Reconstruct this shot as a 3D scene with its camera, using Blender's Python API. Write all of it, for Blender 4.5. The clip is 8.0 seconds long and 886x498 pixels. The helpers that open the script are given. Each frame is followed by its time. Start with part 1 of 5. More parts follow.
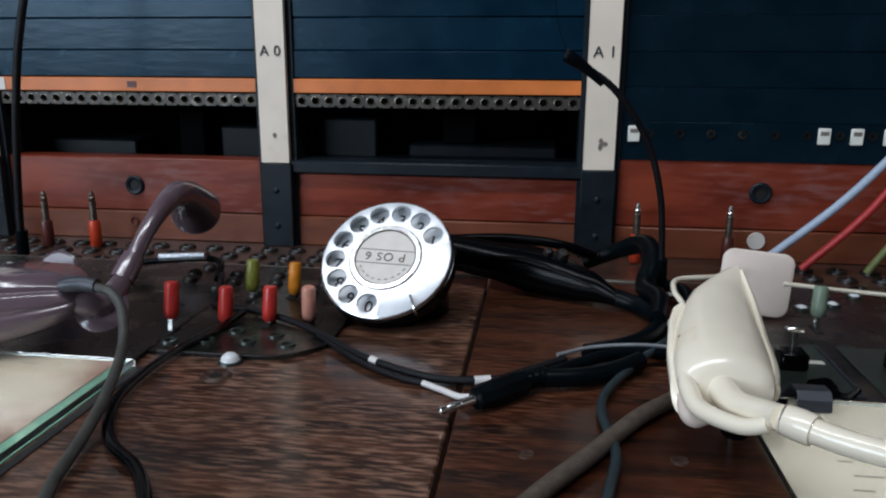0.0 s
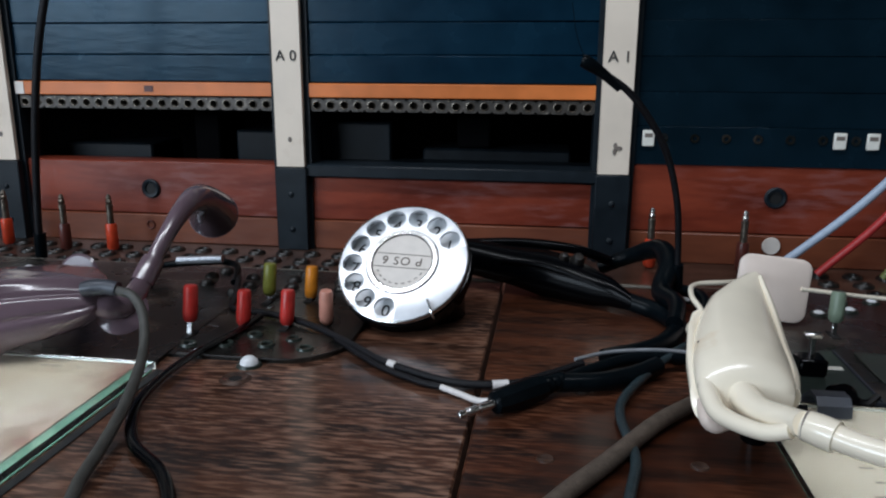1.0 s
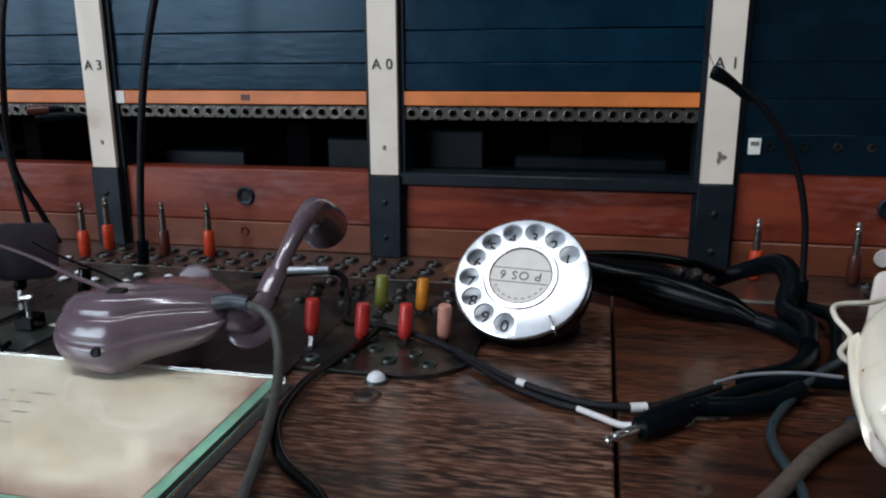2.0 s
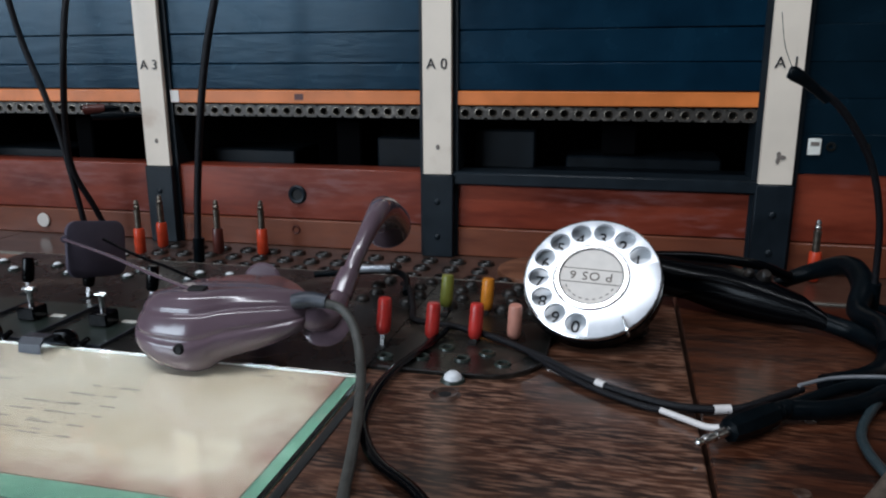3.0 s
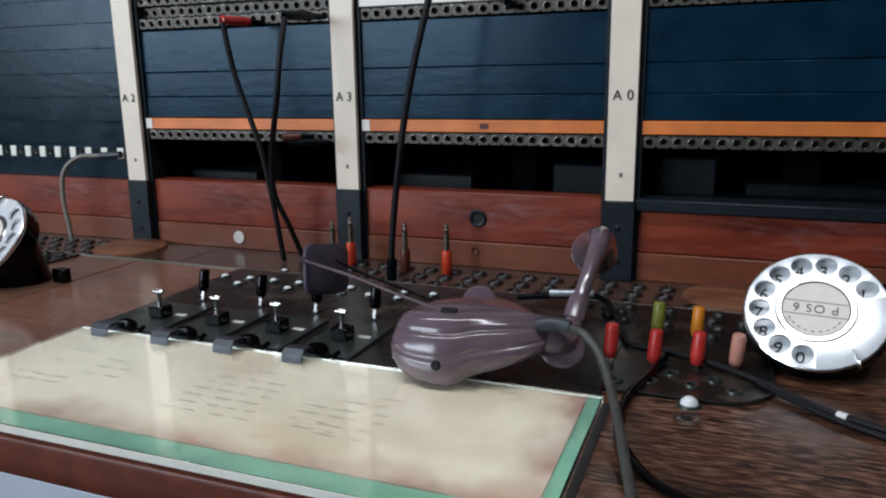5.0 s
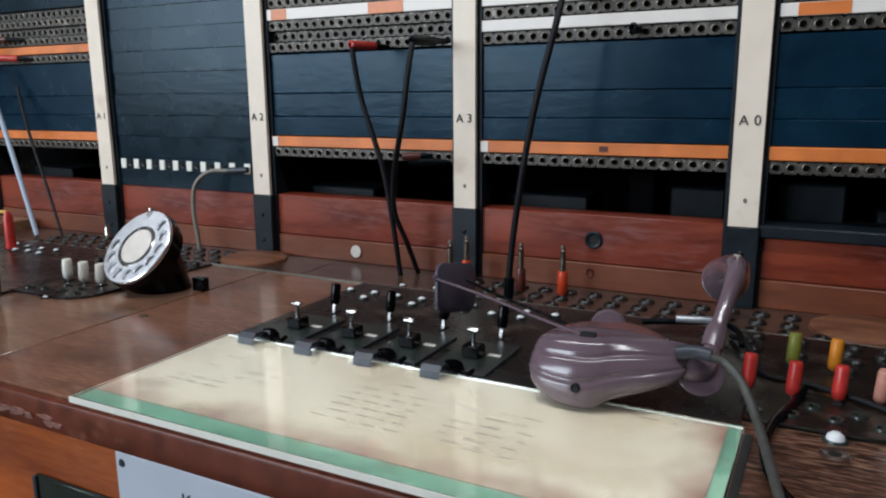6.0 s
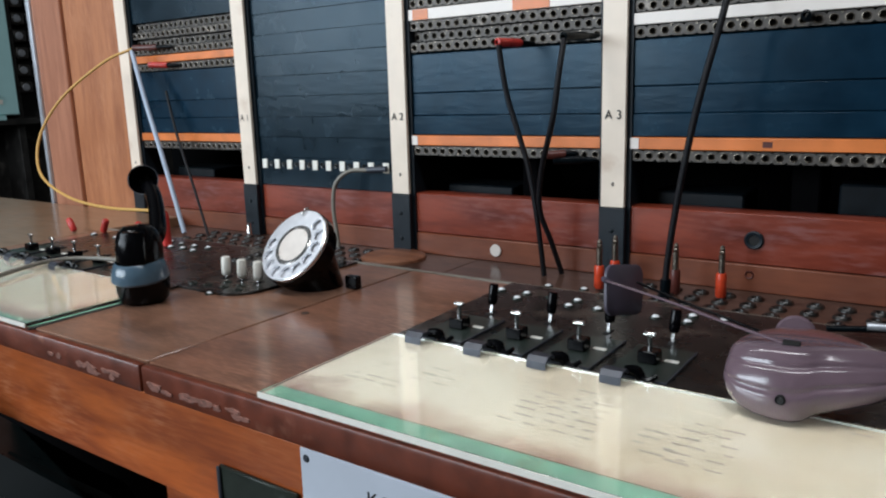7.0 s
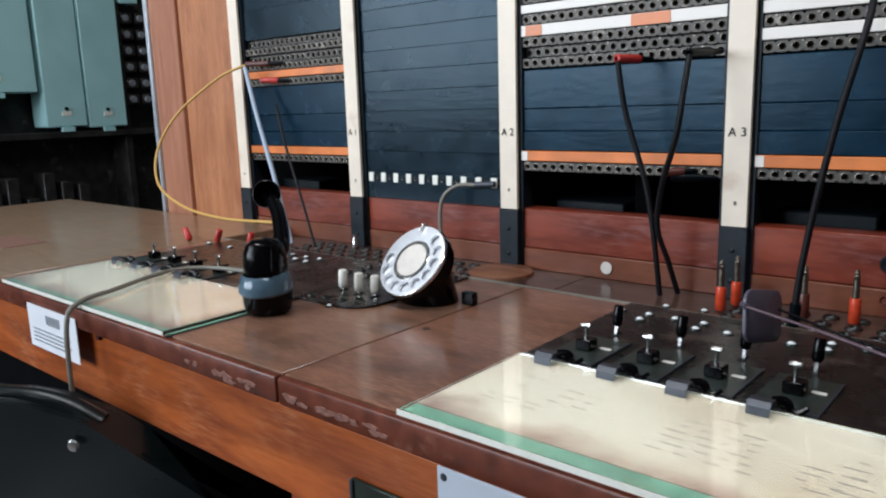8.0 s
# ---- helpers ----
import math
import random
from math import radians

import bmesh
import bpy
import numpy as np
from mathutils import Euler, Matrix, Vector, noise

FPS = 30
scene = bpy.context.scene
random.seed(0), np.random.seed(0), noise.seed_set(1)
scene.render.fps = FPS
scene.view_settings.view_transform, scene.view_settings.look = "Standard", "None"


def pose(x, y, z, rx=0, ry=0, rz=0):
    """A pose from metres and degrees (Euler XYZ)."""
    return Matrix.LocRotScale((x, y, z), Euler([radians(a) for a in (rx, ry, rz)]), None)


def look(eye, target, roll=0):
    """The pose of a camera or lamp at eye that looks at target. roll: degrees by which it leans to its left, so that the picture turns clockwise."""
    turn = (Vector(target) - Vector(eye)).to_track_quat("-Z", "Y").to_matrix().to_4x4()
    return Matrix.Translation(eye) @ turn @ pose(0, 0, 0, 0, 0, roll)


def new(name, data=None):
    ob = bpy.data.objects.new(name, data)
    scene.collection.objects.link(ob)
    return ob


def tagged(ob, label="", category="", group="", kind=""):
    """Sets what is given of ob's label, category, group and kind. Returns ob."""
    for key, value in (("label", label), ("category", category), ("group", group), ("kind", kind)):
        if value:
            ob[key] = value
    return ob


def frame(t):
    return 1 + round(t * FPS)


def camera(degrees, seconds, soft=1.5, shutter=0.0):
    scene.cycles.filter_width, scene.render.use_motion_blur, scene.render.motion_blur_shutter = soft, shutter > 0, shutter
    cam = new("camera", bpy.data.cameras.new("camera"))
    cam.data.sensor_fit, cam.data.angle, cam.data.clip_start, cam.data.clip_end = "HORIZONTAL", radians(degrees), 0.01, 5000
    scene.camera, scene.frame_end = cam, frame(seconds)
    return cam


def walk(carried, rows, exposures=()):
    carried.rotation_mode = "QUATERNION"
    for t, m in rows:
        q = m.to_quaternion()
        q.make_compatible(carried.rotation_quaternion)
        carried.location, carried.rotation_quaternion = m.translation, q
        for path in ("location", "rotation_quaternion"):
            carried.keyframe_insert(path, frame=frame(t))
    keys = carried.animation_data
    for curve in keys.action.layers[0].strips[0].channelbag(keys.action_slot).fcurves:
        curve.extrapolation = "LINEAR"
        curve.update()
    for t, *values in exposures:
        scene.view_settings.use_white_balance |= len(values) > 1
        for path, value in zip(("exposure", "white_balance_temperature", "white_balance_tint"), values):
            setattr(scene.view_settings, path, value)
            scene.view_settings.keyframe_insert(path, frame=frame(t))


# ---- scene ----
cam = camera(61.3, 8.0, 2.1)
PATH = [
    (0, (0.032, -0.047, 0.941), (-0.222, 1.877, 0.46), 0.3),
    (0.5, (0.032, -0.05, 0.942), (-0.229, 1.875, 0.467), 0.4),
    (1, (0.028, -0.049, 0.942), (-0.25, 1.874, 0.469), 0.3),
    (1.5, (0.01, -0.052, 0.947), (-0.318, 1.861, 0.466), -0.2),
    (1.7, (0.001, -0.049, 0.948), (-0.382, 1.856, 0.475), -0.3),
    (2.8, (-0.034, -0.053, 0.95), (-0.457, 1.84, 0.462), -0.1),
    (3, (-0.038, -0.056, 0.95), (-0.49, 1.832, 0.47), -0.2),
    (3.5, (-0.053, -0.068, 0.954), (-0.561, 1.812, 0.5), -0.6),
    (4, (-0.061, -0.076, 0.955), (-0.596, 1.795, 0.494), -0.7),
    (4.2, (-0.067, -0.079, 0.954), (-0.628, 1.786, 0.499), -0.8),
    (5.5, (-0.112, -0.113, 0.969), (-0.93, 1.665, 0.555), -0.5),
    (5.8, (-0.116, -0.118, 0.966), (-0.997, 1.636, 0.58), -0.3),
    (6, (-0.124, -0.127, 0.973), (-1.029, 1.61, 0.57), -0.5),
    (6.5, (-0.144, -0.138, 0.974), (-1.15, 1.542, 0.567), -1.2),
    (7, (-0.17, -0.145, 0.975), (-1.294, 1.459, 0.568), -1.7),
    (7.5, (-0.183, -0.162, 0.98), (-1.407, 1.372, 0.591), -2.0),
    (8, (-0.201, -0.168, 0.984), (-1.484, 1.318, 0.605), -1.8),
]
walk(cam, [(t, look(eye, target, roll)) for t, eye, target, roll in PATH], [(0, -0.50, 6030, 10), (1.7, -0.50, 6030, 10), (4.2, -0.50, 6050, 10), (5.5, -0.41, 6230, 10), (7, -0.22, 6330, 10), (8, -0.13, 6260, 10)])

D = 0.803      # height of the key shelf
S = 0.789      # height of the plug shelf behind it
WALL = 0.558   # plane of the jack field
STEP = 0.613   # from one operator's position to the next
PITCH = 0.264  # from stile to stile

# ---- light ----
world = bpy.data.worlds.new("room_air")
scene.world = world
world.use_nodes = True
world.node_tree.nodes["Background"].inputs[0].default_value = (0.55, 0.62, 0.72, 1)
world.node_tree.nodes["Background"].inputs[1].default_value = 0.03


def area(name, eye, target, w, h, power, colour):
    d = bpy.data.lights.new(name, "AREA")
    d.shape, d.size, d.size_y, d.energy, d.color = "RECTANGLE", w, h, power, colour
    ob = new(name, d)
    ob.matrix_world = look(eye, target)
    return ob


area("window_light", (-1.9, -2.42, 1.70), (-1.6, 0.0, 1.30), 1.3, 1.3, 62, (0.82, 0.92, 1.0))
area("window_light", (-3.4, -2.42, 1.70), (-2.2, 0.0, 1.30), 1.3, 1.3, 60, (0.82, 0.92, 1.0))
area("tube_light", (-0.6, -0.30, 2.62), (-0.6, -0.28, 0.0), 2.4, 0.12, 36, (0.97, 0.985, 1.0))


# ---- materials ----
def principled(name):
    m = bpy.data.materials.new(name)
    m.use_nodes = True
    return m, m.node_tree.nodes, m.node_tree.links, m.node_tree.nodes["Principled BSDF"]


def mat(name, colour, rough=0.5, metal=0.0, var=0.25, scale=60.0, bump=0.15, dirt=None, dirt_at=0.62, coat=0.0, fine=900.0, spec=0.5):
    """A surface with variation at two sizes, optional dirt patches and a fine bump."""
    m, N, L, b = principled(name)
    tc = N.new("ShaderNodeTexCoord")
    info = N.new("ShaderNodeObjectInfo")
    add = N.new("ShaderNodeVectorMath")
    add.operation = "ADD"
    L.new(tc.outputs["Object"], add.inputs[0])
    L.new(info.outputs["Random"], add.inputs[1])
    n1 = N.new("ShaderNodeTexNoise")
    n1.inputs["Scale"].default_value, n1.inputs["Detail"].default_value = scale, 5
    n2 = N.new("ShaderNodeTexNoise")
    n2.inputs["Scale"].default_value, n2.inputs["Detail"].default_value = fine, 3
    for n in (n1, n2):
        L.new(add.outputs[0], n.inputs["Vector"])
    ramp = N.new("ShaderNodeValToRGB")
    c = Vector(colour)
    ramp.color_ramp.elements[0].position, ramp.color_ramp.elements[0].color = 0.3, (*(c * (1 - var)), 1)
    ramp.color_ramp.elements[1].position, ramp.color_ramp.elements[1].color = 0.7, (*(c * (1 + var * 0.6)), 1)
    L.new(n1.outputs[0], ramp.inputs[0])
    out = ramp.outputs[0]
    if dirt:
        n3 = N.new("ShaderNodeTexNoise")
        n3.inputs["Scale"].default_value, n3.inputs["Detail"].default_value = scale * 0.7, 8
        L.new(add.outputs[0], n3.inputs["Vector"])
        r3 = N.new("ShaderNodeValToRGB")
        r3.color_ramp.elements[0].position, r3.color_ramp.elements[1].position = dirt_at, dirt_at + 0.1
        L.new(n3.outputs[0], r3.inputs[0])
        mx = N.new("ShaderNodeMixRGB")
        L.new(r3.outputs[0], mx.inputs[0])
        L.new(out, mx.inputs[1])
        mx.inputs[2].default_value = (*dirt, 1)
        out = mx.outputs[0]
    L.new(out, b.inputs["Base Color"])
    rr = N.new("ShaderNodeMapRange")
    rr.inputs[3].default_value, rr.inputs[4].default_value = max(0.03, rough * 0.75), min(1, rough * 1.3)
    L.new(n1.outputs[0], rr.inputs[0])
    L.new(rr.outputs[0], b.inputs["Roughness"])
    b.inputs["Metallic"].default_value = metal
    b.inputs["Specular IOR Level"].default_value = spec
    b.inputs["Coat Weight"].default_value = coat
    b.inputs["Coat Roughness"].default_value = 0.12
    if bump:
        bp = N.new("ShaderNodeBump")
        bp.inputs["Strength"].default_value, bp.inputs["Distance"].default_value = bump, 0.0006
        L.new(n2.outputs[0], bp.inputs["Height"])
        L.new(bp.outputs[0], b.inputs["Normal"])
    return m


def wood(name, dark, light, rough=0.35, along=(1, 14, 14), scale=9.0, worn=None, worn_at=0.6, coat=0.3, bump=0.25, lo=0.48, hi=0.86, spec=0.4, dust=0.0, left_sheen=None, gloss=0.25, reach=(-0.10, 0.26)):
    """Varnished wood: long grain, pores and paler worn patches."""
    m, N, L, b = principled(name)
    tc = N.new("ShaderNodeTexCoord")
    mp = N.new("ShaderNodeMapping")
    mp.inputs["Scale"].default_value = along
    L.new(tc.outputs["Object"], mp.inputs[0])
    g = N.new("ShaderNodeTexNoise")
    g.inputs["Scale"].default_value, g.inputs["Detail"].default_value, g.inputs["Distortion"].default_value = scale, 8, 0.6
    L.new(mp.outputs[0], g.inputs["Vector"])
    p = N.new("ShaderNodeTexNoise")
    p.inputs["Scale"].default_value, p.inputs["Detail"].default_value = scale * 7, 4
    L.new(mp.outputs[0], p.inputs["Vector"])
    mixv = N.new("ShaderNodeMath")
    mixv.operation = "MULTIPLY_ADD"
    L.new(p.outputs[0], mixv.inputs[0])
    mixv.inputs[1].default_value = 0.35
    L.new(g.outputs[0], mixv.inputs[2])
    r = N.new("ShaderNodeValToRGB")
    r.color_ramp.elements[0].position, r.color_ramp.elements[0].color = lo, (*dark, 1)
    r.color_ramp.elements[1].position, r.color_ramp.elements[1].color = hi, (*light, 1)
    L.new(mixv.outputs[0], r.inputs[0])
    out = r.outputs[0]
    big = N.new("ShaderNodeTexNoise")
    big.inputs["Scale"].default_value, big.inputs["Detail"].default_value = 11, 6
    L.new(tc.outputs["Object"], big.inputs["Vector"])
    if worn:
        r2 = N.new("ShaderNodeValToRGB")
        r2.color_ramp.elements[0].position, r2.color_ramp.elements[1].position = worn_at - 0.14, worn_at + 0.12
        L.new(big.outputs[0], r2.inputs[0])
        k = N.new("ShaderNodeMath")
        k.operation = "MULTIPLY"
        fl = N.new("ShaderNodeMapRange")
        fl.inputs[1].default_value, fl.inputs[2].default_value = 0.46, 0.64
        L.new(p.outputs[0], fl.inputs[0])
        L.new(r2.outputs[0], k.inputs[0])
        L.new(fl.outputs[0], k.inputs[1])
        mx = N.new("ShaderNodeMixRGB")
        L.new(k.outputs[0], mx.inputs[0])
        L.new(out, mx.inputs[1])
        mx.inputs[2].default_value = (*worn, 1)
        out = mx.outputs[0]
    if left_sheen:
        # paler towards the left end of the board: grazing window sheen put into the colour
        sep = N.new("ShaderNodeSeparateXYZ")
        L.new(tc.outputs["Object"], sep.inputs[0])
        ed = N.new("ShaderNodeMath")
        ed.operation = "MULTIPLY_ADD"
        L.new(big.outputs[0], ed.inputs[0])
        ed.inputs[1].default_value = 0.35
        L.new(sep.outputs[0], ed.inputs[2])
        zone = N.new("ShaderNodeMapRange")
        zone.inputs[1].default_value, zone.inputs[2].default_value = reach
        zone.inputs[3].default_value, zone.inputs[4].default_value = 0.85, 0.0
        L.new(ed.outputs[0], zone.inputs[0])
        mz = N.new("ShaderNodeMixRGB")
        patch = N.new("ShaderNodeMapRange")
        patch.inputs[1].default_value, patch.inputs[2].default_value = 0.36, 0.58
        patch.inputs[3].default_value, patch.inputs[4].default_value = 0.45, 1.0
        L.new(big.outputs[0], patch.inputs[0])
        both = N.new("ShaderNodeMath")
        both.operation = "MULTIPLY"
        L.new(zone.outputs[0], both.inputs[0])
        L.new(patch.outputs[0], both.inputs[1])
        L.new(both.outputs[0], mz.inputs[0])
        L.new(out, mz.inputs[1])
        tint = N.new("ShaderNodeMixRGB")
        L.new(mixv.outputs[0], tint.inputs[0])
        tint.inputs[1].default_value = (*(0.35 * Vector(left_sheen)), 1)
        tint.inputs[2].default_value = (*left_sheen, 1)
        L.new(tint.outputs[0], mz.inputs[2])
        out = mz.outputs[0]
    L.new(out, b.inputs["Base Color"])
    rr = N.new("ShaderNodeMapRange")
    rr.inputs[3].default_value, rr.inputs[4].default_value = rough * 0.7, rough * 1.5
    L.new(big.outputs[0], rr.inputs[0])
    L.new(rr.outputs[0], b.inputs["Roughness"])
    b.inputs["Specular IOR Level"].default_value = spec
    b.inputs["Sheen Weight"].default_value, b.inputs["Sheen Roughness"].default_value = dust, 0.45
    b.inputs["Sheen Tint"].default_value = (0.95, 0.58, 0.45, 1)
    b.inputs["Coat Weight"].default_value, b.inputs["Coat Roughness"].default_value = coat, gloss
    bp = N.new("ShaderNodeBump")
    bp.inputs["Strength"].default_value, bp.inputs["Distance"].default_value = bump, 0.0008
    L.new(mixv.outputs[0], bp.inputs["Height"])
    L.new(bp.outputs[0], b.inputs["Normal"])
    return m


M_desk = wood("desk_wood", (0.008, 0.0021, 0.0009), (0.075, 0.0195, 0.0068), 0.36, (1, 8, 8), 13, (0.20, 0.080, 0.042), 0.56, 0.40, 0.10, 0.50, 0.88, 0.25, 0.03, None, 0.16)
# Worn wood for the left sections, with grazing sheen painted in as paler colour.
M_deskw = wood("worn_sheen_desk_wood", (0.010, 0.0034, 0.0018), (0.085, 0.030, 0.014), 0.36, (1, 5.5, 5.5), 12, (0.26, 0.138, 0.090), 0.47, 0.55, 0.10, 0.52, 0.86, 0.25, 0.05, (0.32, 0.140, 0.084), 0.14)
M_deskl = wood("pale_sheen_desk_wood", (0.016, 0.006, 0.003), (0.105, 0.040, 0.020), 0.36, (1, 6, 6), 13, (0.26, 0.138, 0.090), 0.47, 0.5, 0.08, 0.50, 0.88, 0.25, 0.06, (0.31, 0.155, 0.095), 0.16, (0.6, 0.9))
M_rail = wood("rail_wood", (0.115, 0.018, 0.009), (0.255, 0.048, 0.023), 0.34, (1, 5, 5), 6, (0.22, 0.095, 0.090), 0.55, 0.15, 0.08, 0.5, 0.84, 0.3)
M_railb = wood("rail_wood_low", (0.12, 0.032, 0.015), (0.23, 0.068, 0.030), 0.42, (1, 5, 5), 6, (0.12, 0.045, 0.03), 0.6, 0.1, 0.08)
M_apron = wood("apron_wood", (0.25, 0.045, 0.006), (0.50, 0.112, 0.017), 0.36, (1, 8, 8), 7, (0.47, 0.17, 0.07), 0.62, 0.3)
M_side = wood("side_wood", (0.30, 0.100, 0.038), (0.45, 0.175, 0.070), 0.45, (9, 9, 1), 7, (0.48, 0.22, 0.11), 0.6, 0.15)
M_sidel = wood("pale_wood", (0.28, 0.105, 0.055), (0.40, 0.165, 0.090), 0.45, (9, 9, 1), 9, None, 0.6, 0.15)
M_pale = wood("pale_desk_wood", (0.20, 0.115, 0.065), (0.33, 0.20, 0.120), 0.32, (1, 9, 9), 15, None, 0.6, 0.5, 0.05, 0.4, 0.95, 0.3, 0.0, None, 0.15)
M_edge = mat("edge_paint", (0.125, 0.027, 0.012), 0.34, var=0.4, scale=60, dirt=(0.24, 0.09, 0.055), dirt_at=0.60)
M_chip = mat("chipped_paint", (0.22, 0.092, 0.066), 0.6, var=0.5, scale=250, bump=0.3)


def slat_paint(name, dark, light):
    """Gloss paint with brush ripples along the boards."""
    m, N, L, b = principled(name)
    tc = N.new("ShaderNodeTexCoord")
    info = N.new("ShaderNodeObjectInfo")
    add = N.new("ShaderNodeVectorMath")
    add.operation = "ADD"
    L.new(tc.outputs["Object"], add.inputs[0])
    L.new(info.outputs["Random"], add.inputs[1])
    mp = N.new("ShaderNodeMapping")
    mp.inputs["Scale"].default_value = (1, 3, 3)
    L.new(add.outputs[0], mp.inputs[0])
    brush = N.new("ShaderNodeTexNoise")
    brush.inputs["Scale"].default_value, brush.inputs["Detail"].default_value = 55, 5
    L.new(mp.outputs[0], brush.inputs["Vector"])
    worn = N.new("ShaderNodeTexNoise")
    worn.inputs["Scale"].default_value, worn.inputs["Detail"].default_value = 25, 5
    L.new(add.outputs[0], worn.inputs["Vector"])
    r = N.new("ShaderNodeValToRGB")
    r.color_ramp.elements[0].position, r.color_ramp.elements[0].color = 0.3, (*dark, 1)
    r.color_ramp.elements[1].position, r.color_ramp.elements[1].color = 0.7, (*light, 1)
    L.new(worn.outputs[0], r.inputs[0])
    L.new(r.outputs[0], b.inputs["Base Color"])
    rr = N.new("ShaderNodeMapRange")
    rr.inputs[3].default_value, rr.inputs[4].default_value = 0.16, 0.34
    L.new(worn.outputs[0], rr.inputs[0])
    L.new(rr.outputs[0], b.inputs["Roughness"])
    b.inputs["Specular IOR Level"].default_value = 0.26
    b.inputs["Specular Tint"].default_value = (0.62, 0.84, 1.0, 1)
    bp = N.new("ShaderNodeBump")
    bp.inputs["Strength"].default_value, bp.inputs["Distance"].default_value = 0.20, 0.0010
    L.new(brush.outputs[0], bp.inputs["Height"])
    L.new(bp.outputs[0], b.inputs["Normal"])
    return m


M_blue = slat_paint("blue_black_paint", (0.0018, 0.0120, 0.0250), (0.0036, 0.0225, 0.0440))
M_blank = slat_paint("teal_black_paint", (0.0018, 0.0075, 0.0125), (0.0036, 0.0130, 0.0220))
M_navy = mat("stile_paint", (0.009, 0.014, 0.019), 0.40, var=0.3, scale=60, bump=0.25, spec=0.25)
# Near-black colour stands in for the shade inside the case and under the shelf.
M_shade = mat("void_shade", (0.0015, 0.0015, 0.002), 0.9, var=0.3, scale=20, bump=0, spec=0.05)
M_cream = mat("stile_cream", (0.85, 0.73, 0.60), 0.42, var=0.07, scale=30, bump=0.08, dirt=(0.70, 0.56, 0.44), dirt_at=0.64)
M_orange = mat("orange_celluloid", (0.72, 0.20, 0.045), 0.35, var=0.25, scale=28, bump=0.05)
M_white_strip = mat("white_strip_card", (0.80, 0.74, 0.68), 0.35, var=0.06, scale=30, bump=0.03)
M_jack = mat("jack_strip_metal", (0.074, 0.065, 0.056), 0.42, 0.35, 0.4, 120, 0.3, (0.20, 0.175, 0.15), 0.60)
# Near-black base puts the shade of the gap into the apparatus colour.
M_inner = mat("apparatus_shade", (0.0045, 0.0075, 0.0105), 0.45, var=0.4, scale=60, bump=0.1, spec=0.2)
M_brass = mat("socket_brass", (0.22, 0.19, 0.155), 0.34, 0.9, 0.35, 300, 0.1)
M_hole = mat("socket_hole", (0.004, 0.004, 0.004), 0.7, var=0.2, bump=0)
M_chrome = mat("bright_metal", (0.78, 0.77, 0.76), 0.22, 1.0, 0.12, 200, 0.05)
M_dialm = mat("dial_metal", (0.90, 0.92, 0.96), 0.34, 0.45, 0.06, 160, 0.04)
M_enamel = mat("number_plate_enamel", (0.74, 0.76, 0.78), 0.35, var=0.05, scale=80, bump=0)
M_card = mat("dial_card", (0.74, 0.68, 0.62), 0.5, var=0.07, scale=120, bump=0, dirt=(0.55, 0.47, 0.40), dirt_at=0.63)
M_ink = mat("ink", (0.012, 0.012, 0.014), 0.6, var=0.1, bump=0)
M_faint = mat("faded_ink", (0.20, 0.165, 0.14), 0.7, var=0.3, scale=500, bump=0)
M_bake = mat("black_bakelite", (0.0014, 0.0014, 0.0020), 0.16, var=0.3, scale=60, bump=0.03, spec=0.18)
M_rubber = mat("black_rubber", (0.0022, 0.0042, 0.0058), 0.30, var=0.3, scale=150, bump=0.15, spec=0.09)
M_hand = mat("handset_black", (0.0010, 0.0013, 0.0020), 0.22, var=0.3, scale=60, bump=0.03, spec=0.09)
M_mauve = mat("mauve_plastic", (0.130, 0.088, 0.107), 0.18, var=0.10, scale=50, bump=0.03, coat=0.5, dirt=(0.15, 0.115, 0.12), dirt_at=0.66)
M_mauved = mat("mauve_plastic_dark", (0.070, 0.060, 0.085), 0.35, var=0.12, scale=60, bump=0.05)
M_creamp = mat("cream_plastic", (0.92, 0.83, 0.67), 0.24, var=0.05, scale=40, bump=0.03, coat=0.5, dirt=(0.80, 0.63, 0.43), dirt_at=0.68)
M_padc = mat("pad_plastic", (0.74, 0.62, 0.54), 0.4, var=0.06, scale=60, bump=0.03)
M_red = mat("red_plastic", (0.52, 0.035, 0.028), 0.30, var=0.22, scale=150, bump=0.08)
M_redo = mat("orange_red_plastic", (0.62, 0.06, 0.020), 0.32, var=0.22, scale=150, bump=0.08)
M_maroon = mat("maroon_plastic", (0.09, 0.022, 0.016), 0.35, var=0.25, scale=150, bump=0.08)
M_olive = mat("olive_plastic", (0.25, 0.26, 0.045), 0.32, var=0.18, scale=150, bump=0.08)
M_amber = mat("amber_plastic", (0.72, 0.25, 0.020), 0.32, var=0.18, scale=150, bump=0.08)
M_pink = mat("pink_plastic", (0.60, 0.27, 0.20), 0.4, var=0.14, scale=150, bump=0.08)
M_ivory = mat("ivory_plastic", (0.84, 0.82, 0.74), 0.35, var=0.06, scale=150, bump=0.08, dirt=(0.5, 0.45, 0.38), dirt_at=0.70)
M_sage = mat("sage_plastic", (0.20, 0.26, 0.19), 0.35, var=0.15, scale=150, bump=0.08)
M_lens = mat("lamp_cap_white", (0.80, 0.82, 0.84), 0.30, var=0.05, scale=200, bump=0)
M_plate = mat("key_plate_metal", (0.0095, 0.0098, 0.0085), 0.27, 0.1, 0.4, 45, 0.2, (0.044, 0.035, 0.028), 0.54, spec=0.42)
M_plate2 = mat("key_base_metal", (0.030, 0.040, 0.034), 0.30, 0.2, 0.3, 70, 0.15)
M_clip = mat("clip_blue_grey", (0.044, 0.049, 0.062), 0.38, 0.2, 0.2, 90, 0.12)
